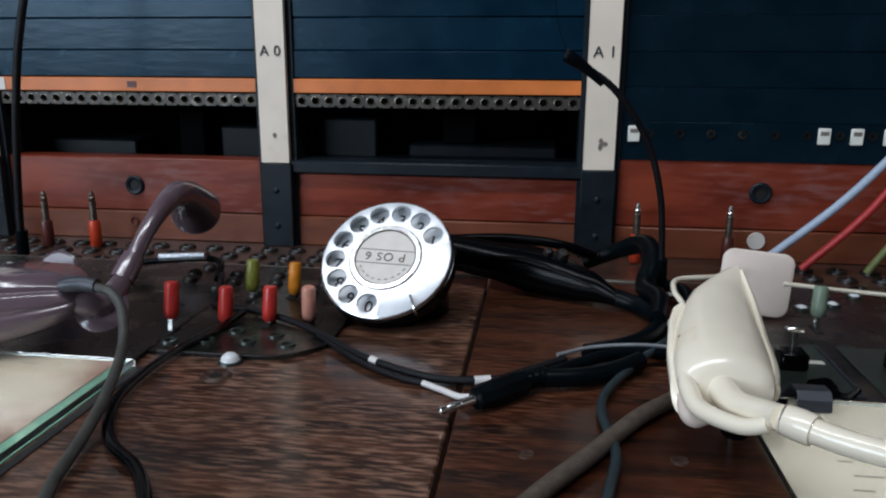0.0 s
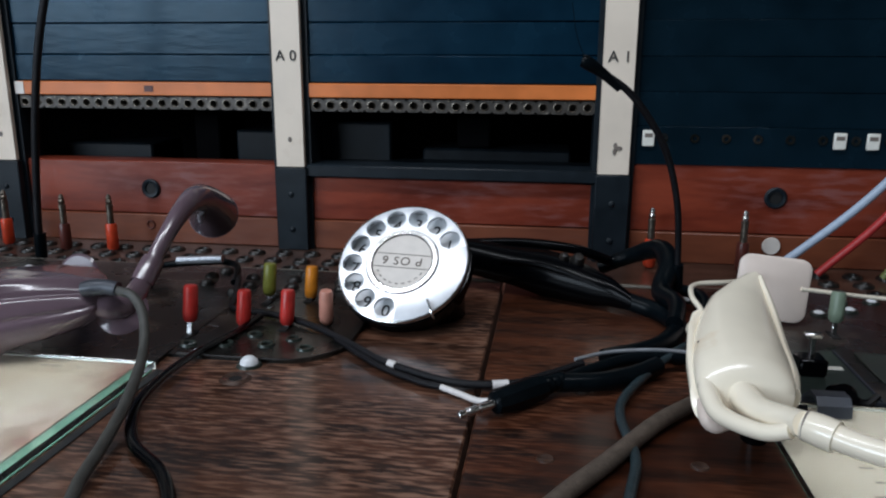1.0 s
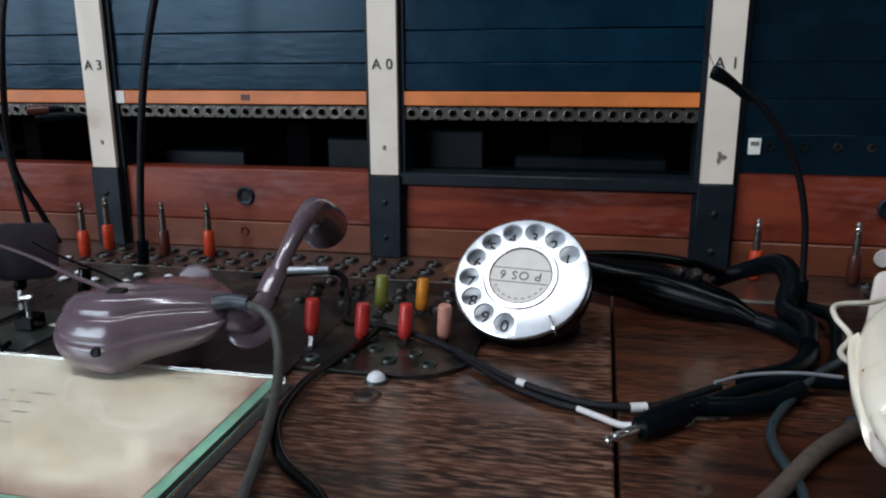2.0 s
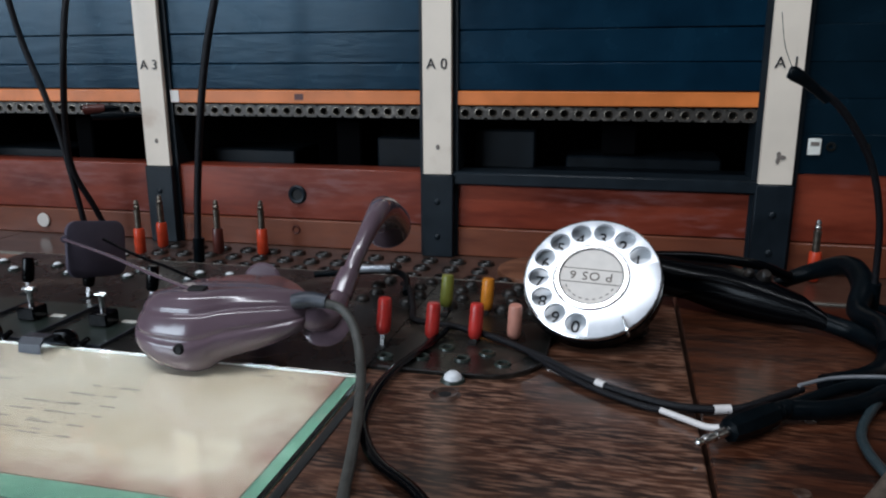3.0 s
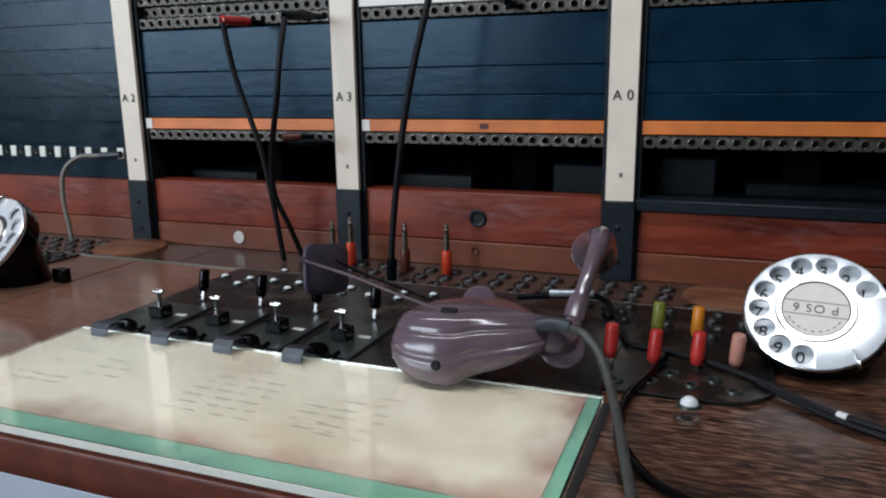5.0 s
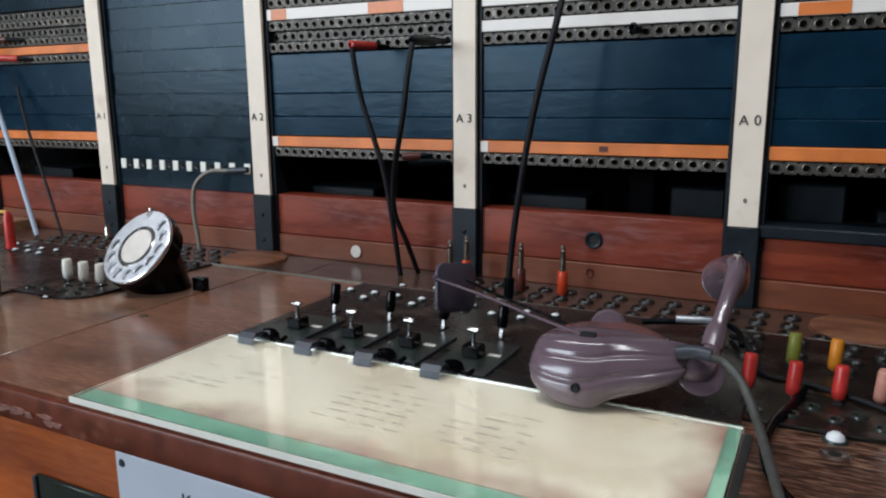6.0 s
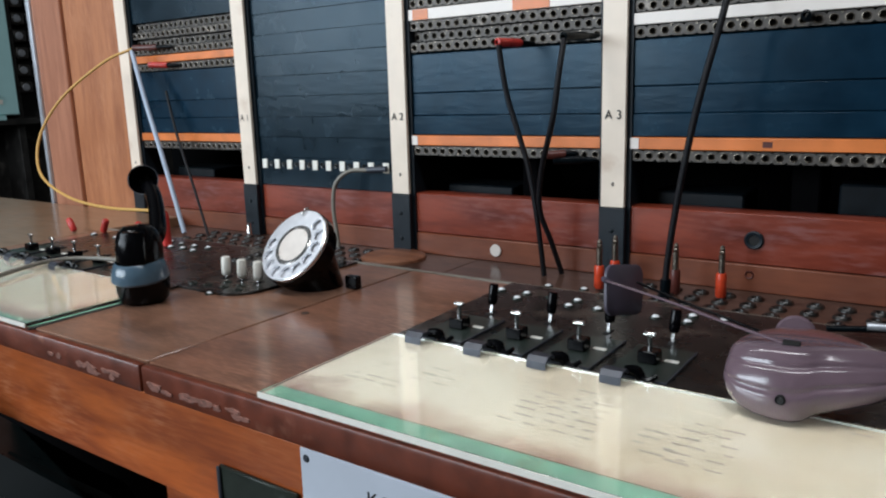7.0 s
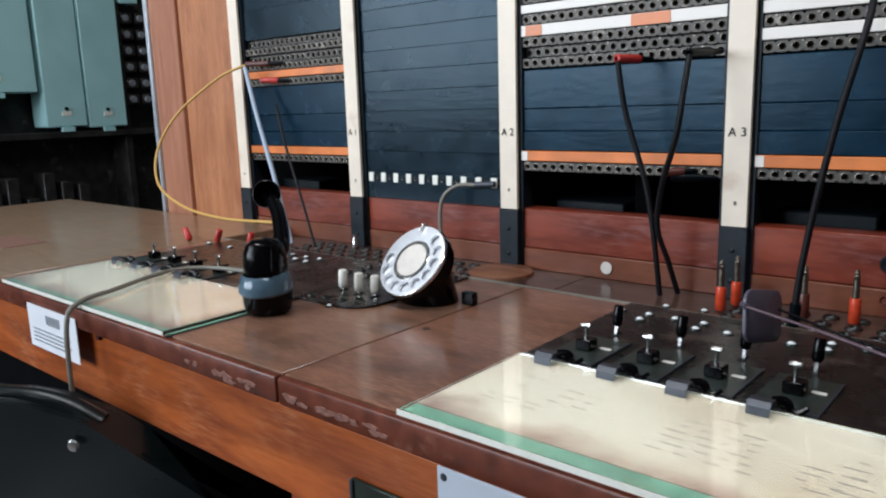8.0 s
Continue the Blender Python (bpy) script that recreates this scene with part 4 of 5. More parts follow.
part("shank", lathe([(0.0036, 0.0), (0.0034, 0.010), (0.0028, 0.011), (0.0028, 0.018), (0, 0.019)], 14), M_chrome, mp)
for x, z in ((-0.590, 0.802), (0.202, 0.806)):
    t = thing("paper_token", (x, WALL - 0.0015, z), "small round cream paper token on the wooden rail", "token", "paper tokens")
    part("disc", lathe([(0, 0.0012), (0.0066, 0.0012), (0.0070, 0.0)], 24, FACE), M_card, t)


# ---- dials ----
def dial(c, n, facing_turn, roll, readable):
    t = thing("telephone_dial", c, "chrome rotary dial on a slanted black mount", "dial", "rotary dials", turn=aim(n) @ pose(0, 0, 0, 0, 0, roll))
    R = 0.0369
    # finger wheel: ring with ten holes
    holes = [math.radians(33.7 + 25.5 * k) for k in range(10)]
    ro, ri, rh, rad = R * 0.985, R * 0.545, R * 0.155, R * 0.775
    own = bmesh.new()
    span = math.radians(12.75)
    def sector(a0, a1, steps):
        prev = None
        for k in range(steps + 1):
            a = a0 + (a1 - a0) * k / steps
            cur = [own.verts.new((r * math.cos(a), r * math.sin(a), z)) for r, z in ((ri, 0.0010), (ri + 0.0008, 0.0010), (ro - 0.0006, 0.0010), (ro, 0.0006), (ro, -0.0012))]
            if prev:
                for i in range(4):
                    own.faces.new((prev[i], prev[i + 1], cur[i + 1], cur[i]))
            prev = cur
    for a in holes:
        ring, outer, deep = [], [], []
        m = 24
        for k in range(m):
            th = 2 * math.pi * k / m
            px, py = rh * math.cos(th), rh * math.sin(th)
            ring.append((rad + px, py))
            u, v = math.cos(th), math.sin(th)
            q = max(abs(u), abs(v))
            fr = (ri + ro) / 2 + (ro - ri) / 2 * u / q
            outer.append((fr, span * v / q))
        rv, ov, dv = [], [], []
        for (x, y), (r, th) in zip(ring, outer):
            ca, sa = math.cos(a), math.sin(a)
            rv.append(own.verts.new((x * ca - y * sa, x * sa + y * ca, 0.0010)))
            dv.append(own.verts.new((x * ca - y * sa, x * sa + y * ca, -0.0010)))
            ov.append(own.verts.new((r * math.cos(a + th), r * math.sin(a + th), 0.0010 if r < ro * 0.999 else 0.0006)))
        for k in range(m):
            j = (k + 1) % m
            own.faces.new((ov[k], ov[j], rv[j], rv[k]))
            own.faces.new((rv[k], rv[j], dv[j], dv[k]))
    sector(holes[-1] + span, holes[0] - span + 2 * math.pi, 12)
    bmesh.ops.remove_doubles(own, verts=own.verts, dist=2e-5)
    bmesh.ops.recalc_face_normals(own, faces=own.faces)
    wheel = part("finger_wheel", own, M_dialm, t, "bright metal finger wheel")
    part("wheel_rim", lathe([(ro - 0.0004, 0.0008), (R, 0.0002), (R, -0.0018), (R - 0.0012, -0.0022)], 64), M_chrome, wheel)
    part("card_ring", lathe([(ri + 0.0006, 0.0009), (ri - 0.0004, 0.0018), (ri - 0.0026, 0.0018), (ri - 0.0032, 0.0010)], 56), M_chrome, wheel)
    card = part("centre_card", lathe([(0, 0.0012), (ri - 0.0028, 0.0011)], 48), M_card, wheel, "worn cream centre card")
    part("groove", lathe([(ri - 0.0034, 0.00128), (ri - 0.0027, 0.00128)], 56), M_ink, wheel)
    if readable:
        part("lettering", text_mesh("P OS 6", 0.0072, M_faint, 1.15), None, card, at=pose(0, 0.0002, 0.0014, 0, 0, facing_turn))
        for yy in (0.0042, -0.0042):
            part("rule", box(0.0034 - ri, ri - 0.0034, yy - 0.0002, yy + 0.0002, 0.0013, 0.0014), M_faint, card, at=pose(0, 0, 0, 0, 0, facing_turn))
        for k in range(9):
            a = math.radians(-150 + k * 15)
            part("print", box(-0.0008, 0.0008, -0.0003, 0.0003, 0.0013, 0.00138), M_faint, card, at=pose(0.0142 * math.cos(a), 0.0142 * math.sin(a), 0, 0, 0, math.degrees(a) + 90))
    deep = -0.0062 if readable else -0.0026
    plate = part("number_plate", lathe([(0, deep), (R * 0.97, deep), (R * 0.985, -0.0024 if not readable else -0.0040), (R * 0.99, -0.0066), (R * 0.97, -0.0100)], 64), M_enamel if readable else M_dialm, t, "white number plate")
    part("hub", lathe([(ri - 0.004, -0.0062), (ri - 0.004, 0.0008)], 32), M_chrome, t)
    part("bezel", lathe([(R * 0.985, -0.0030), (R * 1.016, -0.0032), (R * 1.018, -0.0100), (R * 0.97, -0.0104)], 64), M_bake, t, "black bezel")
    su, cu = math.sin(math.radians(roll)), math.cos(math.radians(roll))
    for k, a in enumerate(holes if readable else ()):
        ch = "1234567890"[k]
        part("numeral", text_mesh(ch, 0.0098, M_ink), None, plate, at=pose(rad * math.cos(a) * 0.985 + 0.0011 * su - 0.0013 * cu, rad * math.sin(a) * 0.985 - 0.0010 + 0.0011 * cu + 0.0013 * su, deep + 0.0004, 0, 0, -roll))
    sa = math.radians(-52)
    part("finger_stop", tube([((R + 0.001) * math.cos(sa), (R + 0.001) * math.sin(sa), -0.003), ((R + 0.001) * math.cos(sa), (R + 0.001) * math.sin(sa), 0.0022), (rad * 1.06 * math.cos(sa + 0.05), rad * 1.06 * math.sin(sa + 0.05), 0.0030)], 0.0013, 8, flat=0.6), M_chrome, t, "bright finger stop")
    # mount: drum below the face running down into the shelf
    nn = Vector(n).normalized()
    inv = (aim(n) @ pose(0, 0, 0, 0, 0, roll)).inverted()
    own = bmesh.new()
    rings = []
    down = D - c[2]
    foot = Vector((c[0] - 0.30 * nn.x * 0.1, c[1] + 0.020, D))
    for f, rr in ((0, R * 0.93), (0.18, R * 0.94), (0.30, R * 0.86), (1, R * 0.80)):
        ring = []
        for k in range(40):
            a = 2 * math.pi * k / 40
            p0 = aim(n) @ Vector((rr * math.cos(a), rr * math.sin(a), -0.0090)) + Vector(c)
            p1 = foot + Vector((rr * math.cos(a), rr * 0.86 * math.sin(a), 0))
            p = p0.lerp(p1, max(0.0, (f - 0.18) / 0.82)) if f > 0.18 else p0 - nn * (f * 0.05)
            p.z = max(p.z, D)
            ring.append(own.verts.new(inv @ (p - Vector(c))))
        rings.append(ring)
    for a, b in zip(rings, rings[1:]):
        for k in range(40):
            own.faces.new((a[k], a[(k + 1) % 40], b[(k + 1) % 40], b[k]))
    own.faces.new(rings[0])
    own.faces.new(rings[-1])
    part("mount", own, M_bake, t, "black slanted mount")
    return t


dial((-0.0505, 0.340, 0.838), (-0.10, -0.70, 0.705), 180, 0, True)
dial((-0.662, 0.322, 0.8445), (-0.06, -0.76, 0.64), 180, 150, False)
tab = thing("small_bracket", (-0.617, 0.350, D), "small black tab beside the dial mount", "tab")
part("tab", box(-0.008, 0.006, -0.004, 0.004, 0.0, 0.012, 0.001), M_bake, tab)


# ---- breast transmitters ----
def loft(sections, n=28):
    """Closed body through (centre, half width, half height) sections along x."""
    own = bmesh.new()
    rings = []
    for (cx, cy, cz), ry, rz in sections:
        rings.append([own.verts.new((cx, cy + ry * math.copysign(abs(math.cos(2 * math.pi * k / n)) ** 0.9, math.cos(2 * math.pi * k / n)), cz + rz * math.sin(2 * math.pi * k / n))) for k in range(n)])
    for a, b in zip(rings, rings[1:]):
        for k in range(n):
            own.faces.new((a[k], a[(k + 1) % n], b[(k + 1) % n], b[k]))
    own.faces.new(rings[0])
    own.faces.new(rings[-1])
    return own


o = Vector((-0.232, 0.252, D + 0.002))
tr = thing("headset_transmitter", o, "glossy mauve-grey plastic breast transmitter lying on its side", "headset")


def L(x, y, z):
    return Vector((x, y, z)) - o


def shell(sections, creases, n=132):
    """A deep scalloped shell; each section gives x, front, rear, foot, crest and rear height."""
    own = bmesh.new()
    rings = []
    for x, yf, yb, zb, zt, zk in sections:
        h, m = zt - zb, yf + 0.55 * (yb - yf)
        pts = [(yf + 0.007, zb), (yf + 0.0012, zb + 0.16 * h), (yf, zb + 0.36 * h), (yf + 0.0030, zb + 0.62 * h), (yf + 0.0085, zb + 0.85 * h), (yf + 0.017, zt),
               (m, zt - 0.25 * (zt - zk)), (yb - 0.006, zk + 0.0015), (yb, zk - 0.002), (yb - 0.004, zk - 0.006), (m, zb + 0.45 * (zk - zb)), (yf + 0.016, zb + 0.002)]
        loop = [Vector((x, y, z)) for y, z in pts]
        ring = []
        for k in range(n):
            q = k * len(loop) / n
            i, t = int(q), q - int(q)
            a, b, c, d = (loop[(i + j) % len(loop)] for j in (-1, 0, 1, 2))
            p = 0.5 * ((2 * b) + (c - a) * t + (2 * a - 5 * b + 4 * c - d) * t * t + (3 * b - a - 3 * c + d) * t ** 3)
            away = (p - Vector((x, m - 0.25 * (yb - yf), zb + 0.45 * h))).normalized()
            dip = sum(math.exp(-((q - g) / 0.17) ** 2) for g in creases)
            ring.append(own.verts.new(p + away * (0.0003 - 0.0012 * dip) * min(1.0, h / 0.025)))
        rings.append(ring)
    for a, b in zip(rings, rings[1:]):
        for k in range(n):
            own.faces.new((a[k], a[(k + 1) % n], b[(k + 1) % n], b[k]))
    own.faces.new(rings[0])
    own.faces.new(rings[-1])
    return own


def pad_plate(w, h, t, rc):
    """A flat plate with round corners, standing in its local x-z plane."""
    own = bmesh.new()
    pts = []
    for cx, cz, a0 in ((w - rc, h - rc, 0), (rc - w, h - rc, 90), (rc - w, rc - h, 180), (w - rc, rc - h, 270)):
        pts += [(cx + rc * math.cos(math.radians(a0 + 15 * k)), cz + rc * math.sin(math.radians(a0 + 15 * k))) for k in range(7)]
    rows = [[own.verts.new((f * x, y, f * z)) for x, z in pts] for f, y in ((0.95, -t), (1.0, -0.6 * t), (1.0, 0.6 * t), (0.95, t))]
    for a, b in zip(rows, rows[1:]):
        for i in range(len(pts)):
            j = (i + 1) % len(pts)
            own.faces.new((a[i], a[j], b[j], b[i]))
    own.faces.new(rows[0])
    own.faces.new(rows[-1])
    return own


G = D + 0.0048
secs = [(-0.2650, 0.2500, 0.2900, 0.8240, 0.8335, 0.8300), (-0.2640, 0.2440, 0.2980, 0.8195, 0.8370, 0.8310), (-0.2610, 0.2395, 0.3060, 0.8145, 0.8400, 0.8318), (-0.2550, 0.2360, 0.3140, 0.8105, 0.8425, 0.8325),
        (-0.2470, 0.2340, 0.3200, 0.8086, 0.8438, 0.8328), (-0.2380, 0.2330, 0.3230, G, 0.8444, 0.8330), (-0.2300, 0.2335, 0.3230, G, 0.8446, 0.8332), (-0.2245, 0.2355, 0.3210, 0.8092, 0.8447, 0.8335),
        (-0.2190, 0.2390, 0.3180, 0.8128, 0.8447, 0.8338), (-0.2120, 0.2420, 0.3120, 0.8148, 0.8446, 0.8342), (-0.2040, 0.2455, 0.3040, 0.8168, 0.8442, 0.8346), (-0.1960, 0.2500, 0.2940, 0.8190, 0.8432, 0.8350),
        (-0.1900, 0.2540, 0.2850, 0.8212, 0.8418, 0.8350), (-0.1850, 0.2580, 0.2780, 0.8238, 0.8400, 0.8345), (-0.1825, 0.2620, 0.2730, 0.8272, 0.8375, 0.8335)]
fine = []
for a, b in zip(secs, secs[1:]):
    fine += [a, tuple((u + v) / 2 for u, v in zip(a, b))]
fine.append(secs[-1])
part("body", shell([(x - o.x, a - o.y, b - o.y, c - o.z, d - o.z, e - o.z) for x, a, b, c, d, e in fine], (2.4, 3.7, 5.4)), M_mauve, tr)
part("slot", box(-0.0042, 0.0042, -0.0026, 0.0026, -0.0024, 0.0006, 0.0003), M_hole, tr, at=Matrix.Translation(L(-0.2336, 0.2525, 0.8455)) @ pose(0, 0, 0, 6, 0, 4))
part("screw_hole", lathe([(0, 0.0004), (0.0016, 0.0004), (0.0021, 0.0012), (0.0026, 0.0), (0.0028, -0.002)], 14, Matrix.Translation(L(-0.2340, 0.2330, 0.8215)) @ aim((-0.05, -0.95, 0.12))), M_hole, tr)
part("back_tab", lathe([(0, 0.0012), (0.0105, 0.0012), (0.0120, 0.0), (0.0105, -0.0012), (0, -0.0012)], 28, Matrix.Translation(L(-0.2460, 0.3420, 0.8220)) @ aim((0.1, -1, 0.25))), M_mauve, tr)
part("tab_arm", tube([L(-0.240, 0.316, 0.8300), L(-0.243, 0.330, 0.8240), L(-0.246, 0.3420, 0.8200)], [0.006, 0.005, 0.005], 12, flat=0.5), M_mauve, tr)
part("lower_tab", lathe([(0, 0.0012), (0.0108, 0.0012), (0.0124, 0.0), (0.0108, -0.0012), (0, -0.0012)], 28, Matrix.Translation(L(-0.1775, 0.2740, 0.8250)) @ aim((0.25, -0.72, 0.6))), M_mauve, tr)
part("elbow", tube([L(-0.1870, 0.2660, 0.8300), L(-0.1810, 0.2690, 0.8285), L(-0.1765, 0.2745, 0.8285), L(-0.1745, 0.2815, 0.8312), L(-0.1742, 0.2880, 0.8350)], [0.0052, 0.0066, 0.0066, 0.0058, 0.0050], 20), M_mauve, tr)
part("cord_bush", tube([L(-0.1885, 0.2610, 0.8392), L(-0.1840, 0.2620, 0.8400), L(-0.1780, 0.2625, 0.8406), L(-0.1710, 0.2620, 0.8400)], [0.0036, 0.0040, 0.0037, 0.0034], 16), M_clip, tr, "blue-grey rubber cord bush")
horn = [L(-0.1745, 0.2900, 0.8362), L(-0.1728, 0.3000, 0.8455), L(-0.1708, 0.3100, 0.8555), L(-0.1692, 0.3215, 0.8640), L(-0.1690, 0.3350, 0.8690), L(-0.1715, 0.3510, 0.8675), L(-0.1755, 0.3690, 0.8605), L(-0.1800, 0.3850, 0.8520)]
part("horn", tube(horn, [0.0044, 0.0042, 0.0044, 0.0051, 0.0064, 0.0086, 0.0116, 0.0150], 28, caps=False), M_mauve, tr, "flared mouthpiece horn pointing away")
part("horn_lining", tube(horn[4:], [0.0060, 0.0080, 0.0110, 0.0145], 28, caps=False), M_mauved, tr)
part("horn_lip", lathe([(0.0143, -0.0006), (0.0152, 0.0), (0.0153, 0.0010), (0.0144, 0.0012)], 32, Matrix.Translation(horn[-1]) @ aim(horn[-1] - horn[-2])), M_mauve, tr)
part("horn_collar", tube([L(-0.1746, 0.2885, 0.8348), L(-0.1738, 0.2945, 0.8404), L(-0.1730, 0.2990, 0.8446)], [0.0060, 0.0060, 0.0056], 20), M_mauve, tr, "collar on the horn")
part("strap_rod", tube([L(-0.2350, 0.2520, 0.8445), L(-0.270, 0.268, 0.8465), L(-0.310, 0.290, 0.8480), L(-0.3580, 0.313, 0.8495)], 0.0013, 8, flat=0.6), M_mauve, tr, "thin mauve strap rod")
part("strap_rod", tube([L(-0.2560, 0.2900, 0.8370), L(-0.280, 0.300, 0.8400), L(-0.310, 0.312, 0.8430), L(-0.343, 0.328, 0.8470)], 0.0009, 8), M_bake, tr, "thin black strap rod")
part("pad", pad_plate(0.0205, 0.0175, 0.0018, 0.0075), M_mauved, tr, "square grey chest pad", at=Matrix.Translation(L(-0.3553, 0.3361, 0.8384)) @ pose(0, 0, 0, -8, 10, 74))
part("pad_stem", tube([L(-0.3580, 0.3130, 0.8495), L(-0.3640, 0.3230, 0.8480), L(-0.3600, 0.3370, 0.8440)], 0.0022, 10), M_mauved, tr)

cord("rubber_cable", [(-0.1715, 0.2615, 0.8396), (-0.1630, 0.2610, 0.8370), (-0.1540, 0.2530, 0.8300), (-0.1455, 0.2360, 0.8200), (-0.1370, 0.2080, 0.8120), (-0.1300, 0.1800, 0.8080), (-0.1240, 0.1560, 0.8070), (-0.1170, 0.1380, 0.8070), (-0.1140, 0.1240, 0.8045), (-0.1130, 0.1120, 0.7800), (-0.1120, 0.1080, 0.7000)], 0.0023, M_cordg, "grey-green rubber cord of the mauve transmitter")

# black transmitter standing on the far position
o = Vector((-0.7540, 0.2270, D + 0.0002))
bt = thing("headset_transmitter", o, "glossy black breast transmitter standing on its edge", "headset")
part("base", lathe([(0, 0.0), (0.0170, 0.0), (0.0205, 0.003), (0.0222, 0.010), (0.0228, 0.020), (0.0232, 0.024)], 32), M_bake, bt)
part("band", lathe([(0.0232, 0.0210), (0.0246, 0.0230), (0.0238, 0.0290), (0.0208, 0.0370), (0.0190, 0.0385)], 32, pose(0, 0, 0, 5, 3, 0)), M_band, bt, "slate-blue reflecting band")
part("dome", lathe([(0.0196, 0.0370), (0.0198, 0.0480), (0.0188, 0.0560), (0.0160, 0.0630), (0.0110, 0.0675), (0, 0.0690)], 32), M_bake, bt)
part("cheek", box(-0.0105, 0.0105, -0.0030, 0.0020, 0.0, 0.0290, 0.0022, seg=2), M_bake, bt, "flat black cheek", at=Matrix.Translation((0.0120, -0.0140, 0.0360)) @ pose(0, 0, 0, -8, 0, 32))
part("stem", tube([(0.002, 0.010, 0.050), (-0.004, 0.022, 0.058), (-0.022, 0.036, 0.072), (-0.040, 0.047, 0.084), (-0.056, 0.054, 0.092)], [0.0080, 0.0078, 0.0074, 0.0072, 0.0078], 22), M_bake, bt)
bell = Matrix.Translation((-0.066, 0.056, 0.0975)) @ aim((0.70, -0.62, 0.20))
part("bell", lathe([(0.0064, -0.014), (0.0075, -0.008), (0.0100, 0.000), (0.0126, 0.007), (0.0138, 0.0100), (0.0130, 0.0104), (0.0092, 0.002), (0.0060, -0.005), (0, -0.008)], 32, bell), M_bake, bt, "black bell mouthpiece")
part("bell_rim", lathe([(0.0130, 0.0098), (0.0140, 0.0104), (0.0142, 0.0096), (0.0136, 0.0090)], 32, bell), M_clip, bt, "worn grey rim")
cord("rubber_cable", [(-0.795, 0.262, 0.822), (-0.860, 0.292, 0.814), (-0.935, 0.285, 0.812), (-0.960, 0.255, 0.8125), (-0.950, 0.215, 0.8125), (-0.930, 0.170, 0.8120), (-0.918, 0.128, 0.8090), (-0.912, 0.112, 0.790), (-0.910, 0.108, 0.70)], 0.0024, M_cordtan, "grey rubber cord hanging over the desk edge")

# black telephone transmitter lying behind the near dial
o = Vector((0.030, 0.405, D))
hs = thing("handset", o, "glossy black handset lying behind the dial", "handset")
part("body", loft([(L(-0.040, 0.418, 0.8225), 0.008, 0.009), (L(-0.020, 0.418, 0.8225), 0.011, 0.0115), (L(0.005, 0.412, 0.8200), 0.014, 0.0120), (L(0.025, 0.405, 0.8180), 0.017, 0.0145), (L(0.042, 0.398, 0.8165), 0.017, 0.0135), (L(0.055, 0.390, 0.8145), 0.013, 0.0112), (L(0.066, 0.382, 0.8140), 0.009, 0.0085), (L(0.076, 0.374, 0.8110), 0.005, 0.005)], 30), M_hand, hs)
part("ridge", tube([L(0.000, 0.400, 0.8260), L(0.025, 0.390, 0.8260), L(0.048, 0.382, 0.8210), L(0.066, 0.374, 0.8155)], [0.001, 0.0018, 0.0016, 0.001], 8), M_hand, hs)
part("knob", lathe([(0, 0.004), (0.0026, 0.0036), (0.0042, 0.001), (0.0044, -0.002)], 16, Matrix.Translation(L(0.046, 0.392, 0.8300)) @ aim((0.2, -0.6, 0.8))), M_grom, hs)
part("knob", lathe([(0, 0.003), (0.0018, 0.0026), (0.003, 0.0008), (0.003, -0.002)], 16, Matrix.Translation(L(0.038, 0.394, 0.8310)) @ aim((0.2, -0.6, 0.8))), M_grom, hs)
part("bar", tube([L(-0.030, 0.428, 0.8290), L(0.010, 0.428, 0.8310), L(0.045, 0.424, 0.8290), L(0.068, 0.432, 0.8200)], 0.0032, 10), M_hand, hs)

# ---- cords on the desk ----
cord("rubber_cable", [(0.074, 0.376, 0.8110), (0.090, 0.366, 0.8085), (0.098, 0.345, 0.8085), (0.090, 0.318, 0.809), (0.076, 0.298, 0.8100), (0.056, 0.286, 0.8095)], 0.0052, M_rubber, "thick black rubber cord curling across the shelf")
cord("rubber_cable", [(0.062, 0.440, 0.8130), (0.082, 0.437, 0.8230), (0.097, 0.420, 0.8320), (0.100, 0.398, 0.8270), (0.094, 0.380, 0.8160), (0.098, 0.352, 0.8180), (0.094, 0.330, 0.8140)], [0.0045, 0.0052, 0.0064, 0.0066, 0.006, 0.005, 0.0045], M_rubber, "thick black rubber cord loop standing on the shelf")
cord("rubber_cable", [(0.103, 0.402, 0.8130), (0.116, 0.376, 0.8150), (0.112, 0.345, 0.8110), (0.104, 0.320, 0.8080), (0.090, 0.300, 0.8070)], 0.0036, M_rubber, "black rubber cord beside the loop")
o = Vector((0.0105, 0.2345, D + 0.0058))
jp = thing("jack_plug", o, "black-bodied jack plug with a bright tip lying on the shelf", "plug")
ax = Vector((0.72, 0.69, 0.02)).normalized()
mj = aim(ax)
part("tip", lathe([(0, -0.0215), (0.0014, -0.0205), (0.0017, -0.0185), (0.0012, -0.0170), (0.0018, -0.0160), (0.0018, -0.0115), (0.0013, -0.0112), (0.0013, -0.0102), (0.0020, -0.0100), (0.0020, -0.0020)], 14, mj), M_chrome, jp, "bright metal tip")
part("grip", lathe([(0.0022, -0.003), (0.0048, -0.0022), (0.0056, 0.002), (0.0058, 0.018), (0.0052, 0.024), (0.0036, 0.025)], 8, mj), M_rubber, jp, "black faceted grip")
part("boot", lathe([(0.0036, 0.025), (0.0042, 0.026), (0.0042, 0.028), (0.0032, 0.0285), (0.0040, 0.030), (0.0040, 0.032), (0.0030, 0.0325), (0.0038, 0.034), (0.0036, 0.036), (0.0026, 0.038)], 14, mj), M_rubber, jp, "ribbed black boot")
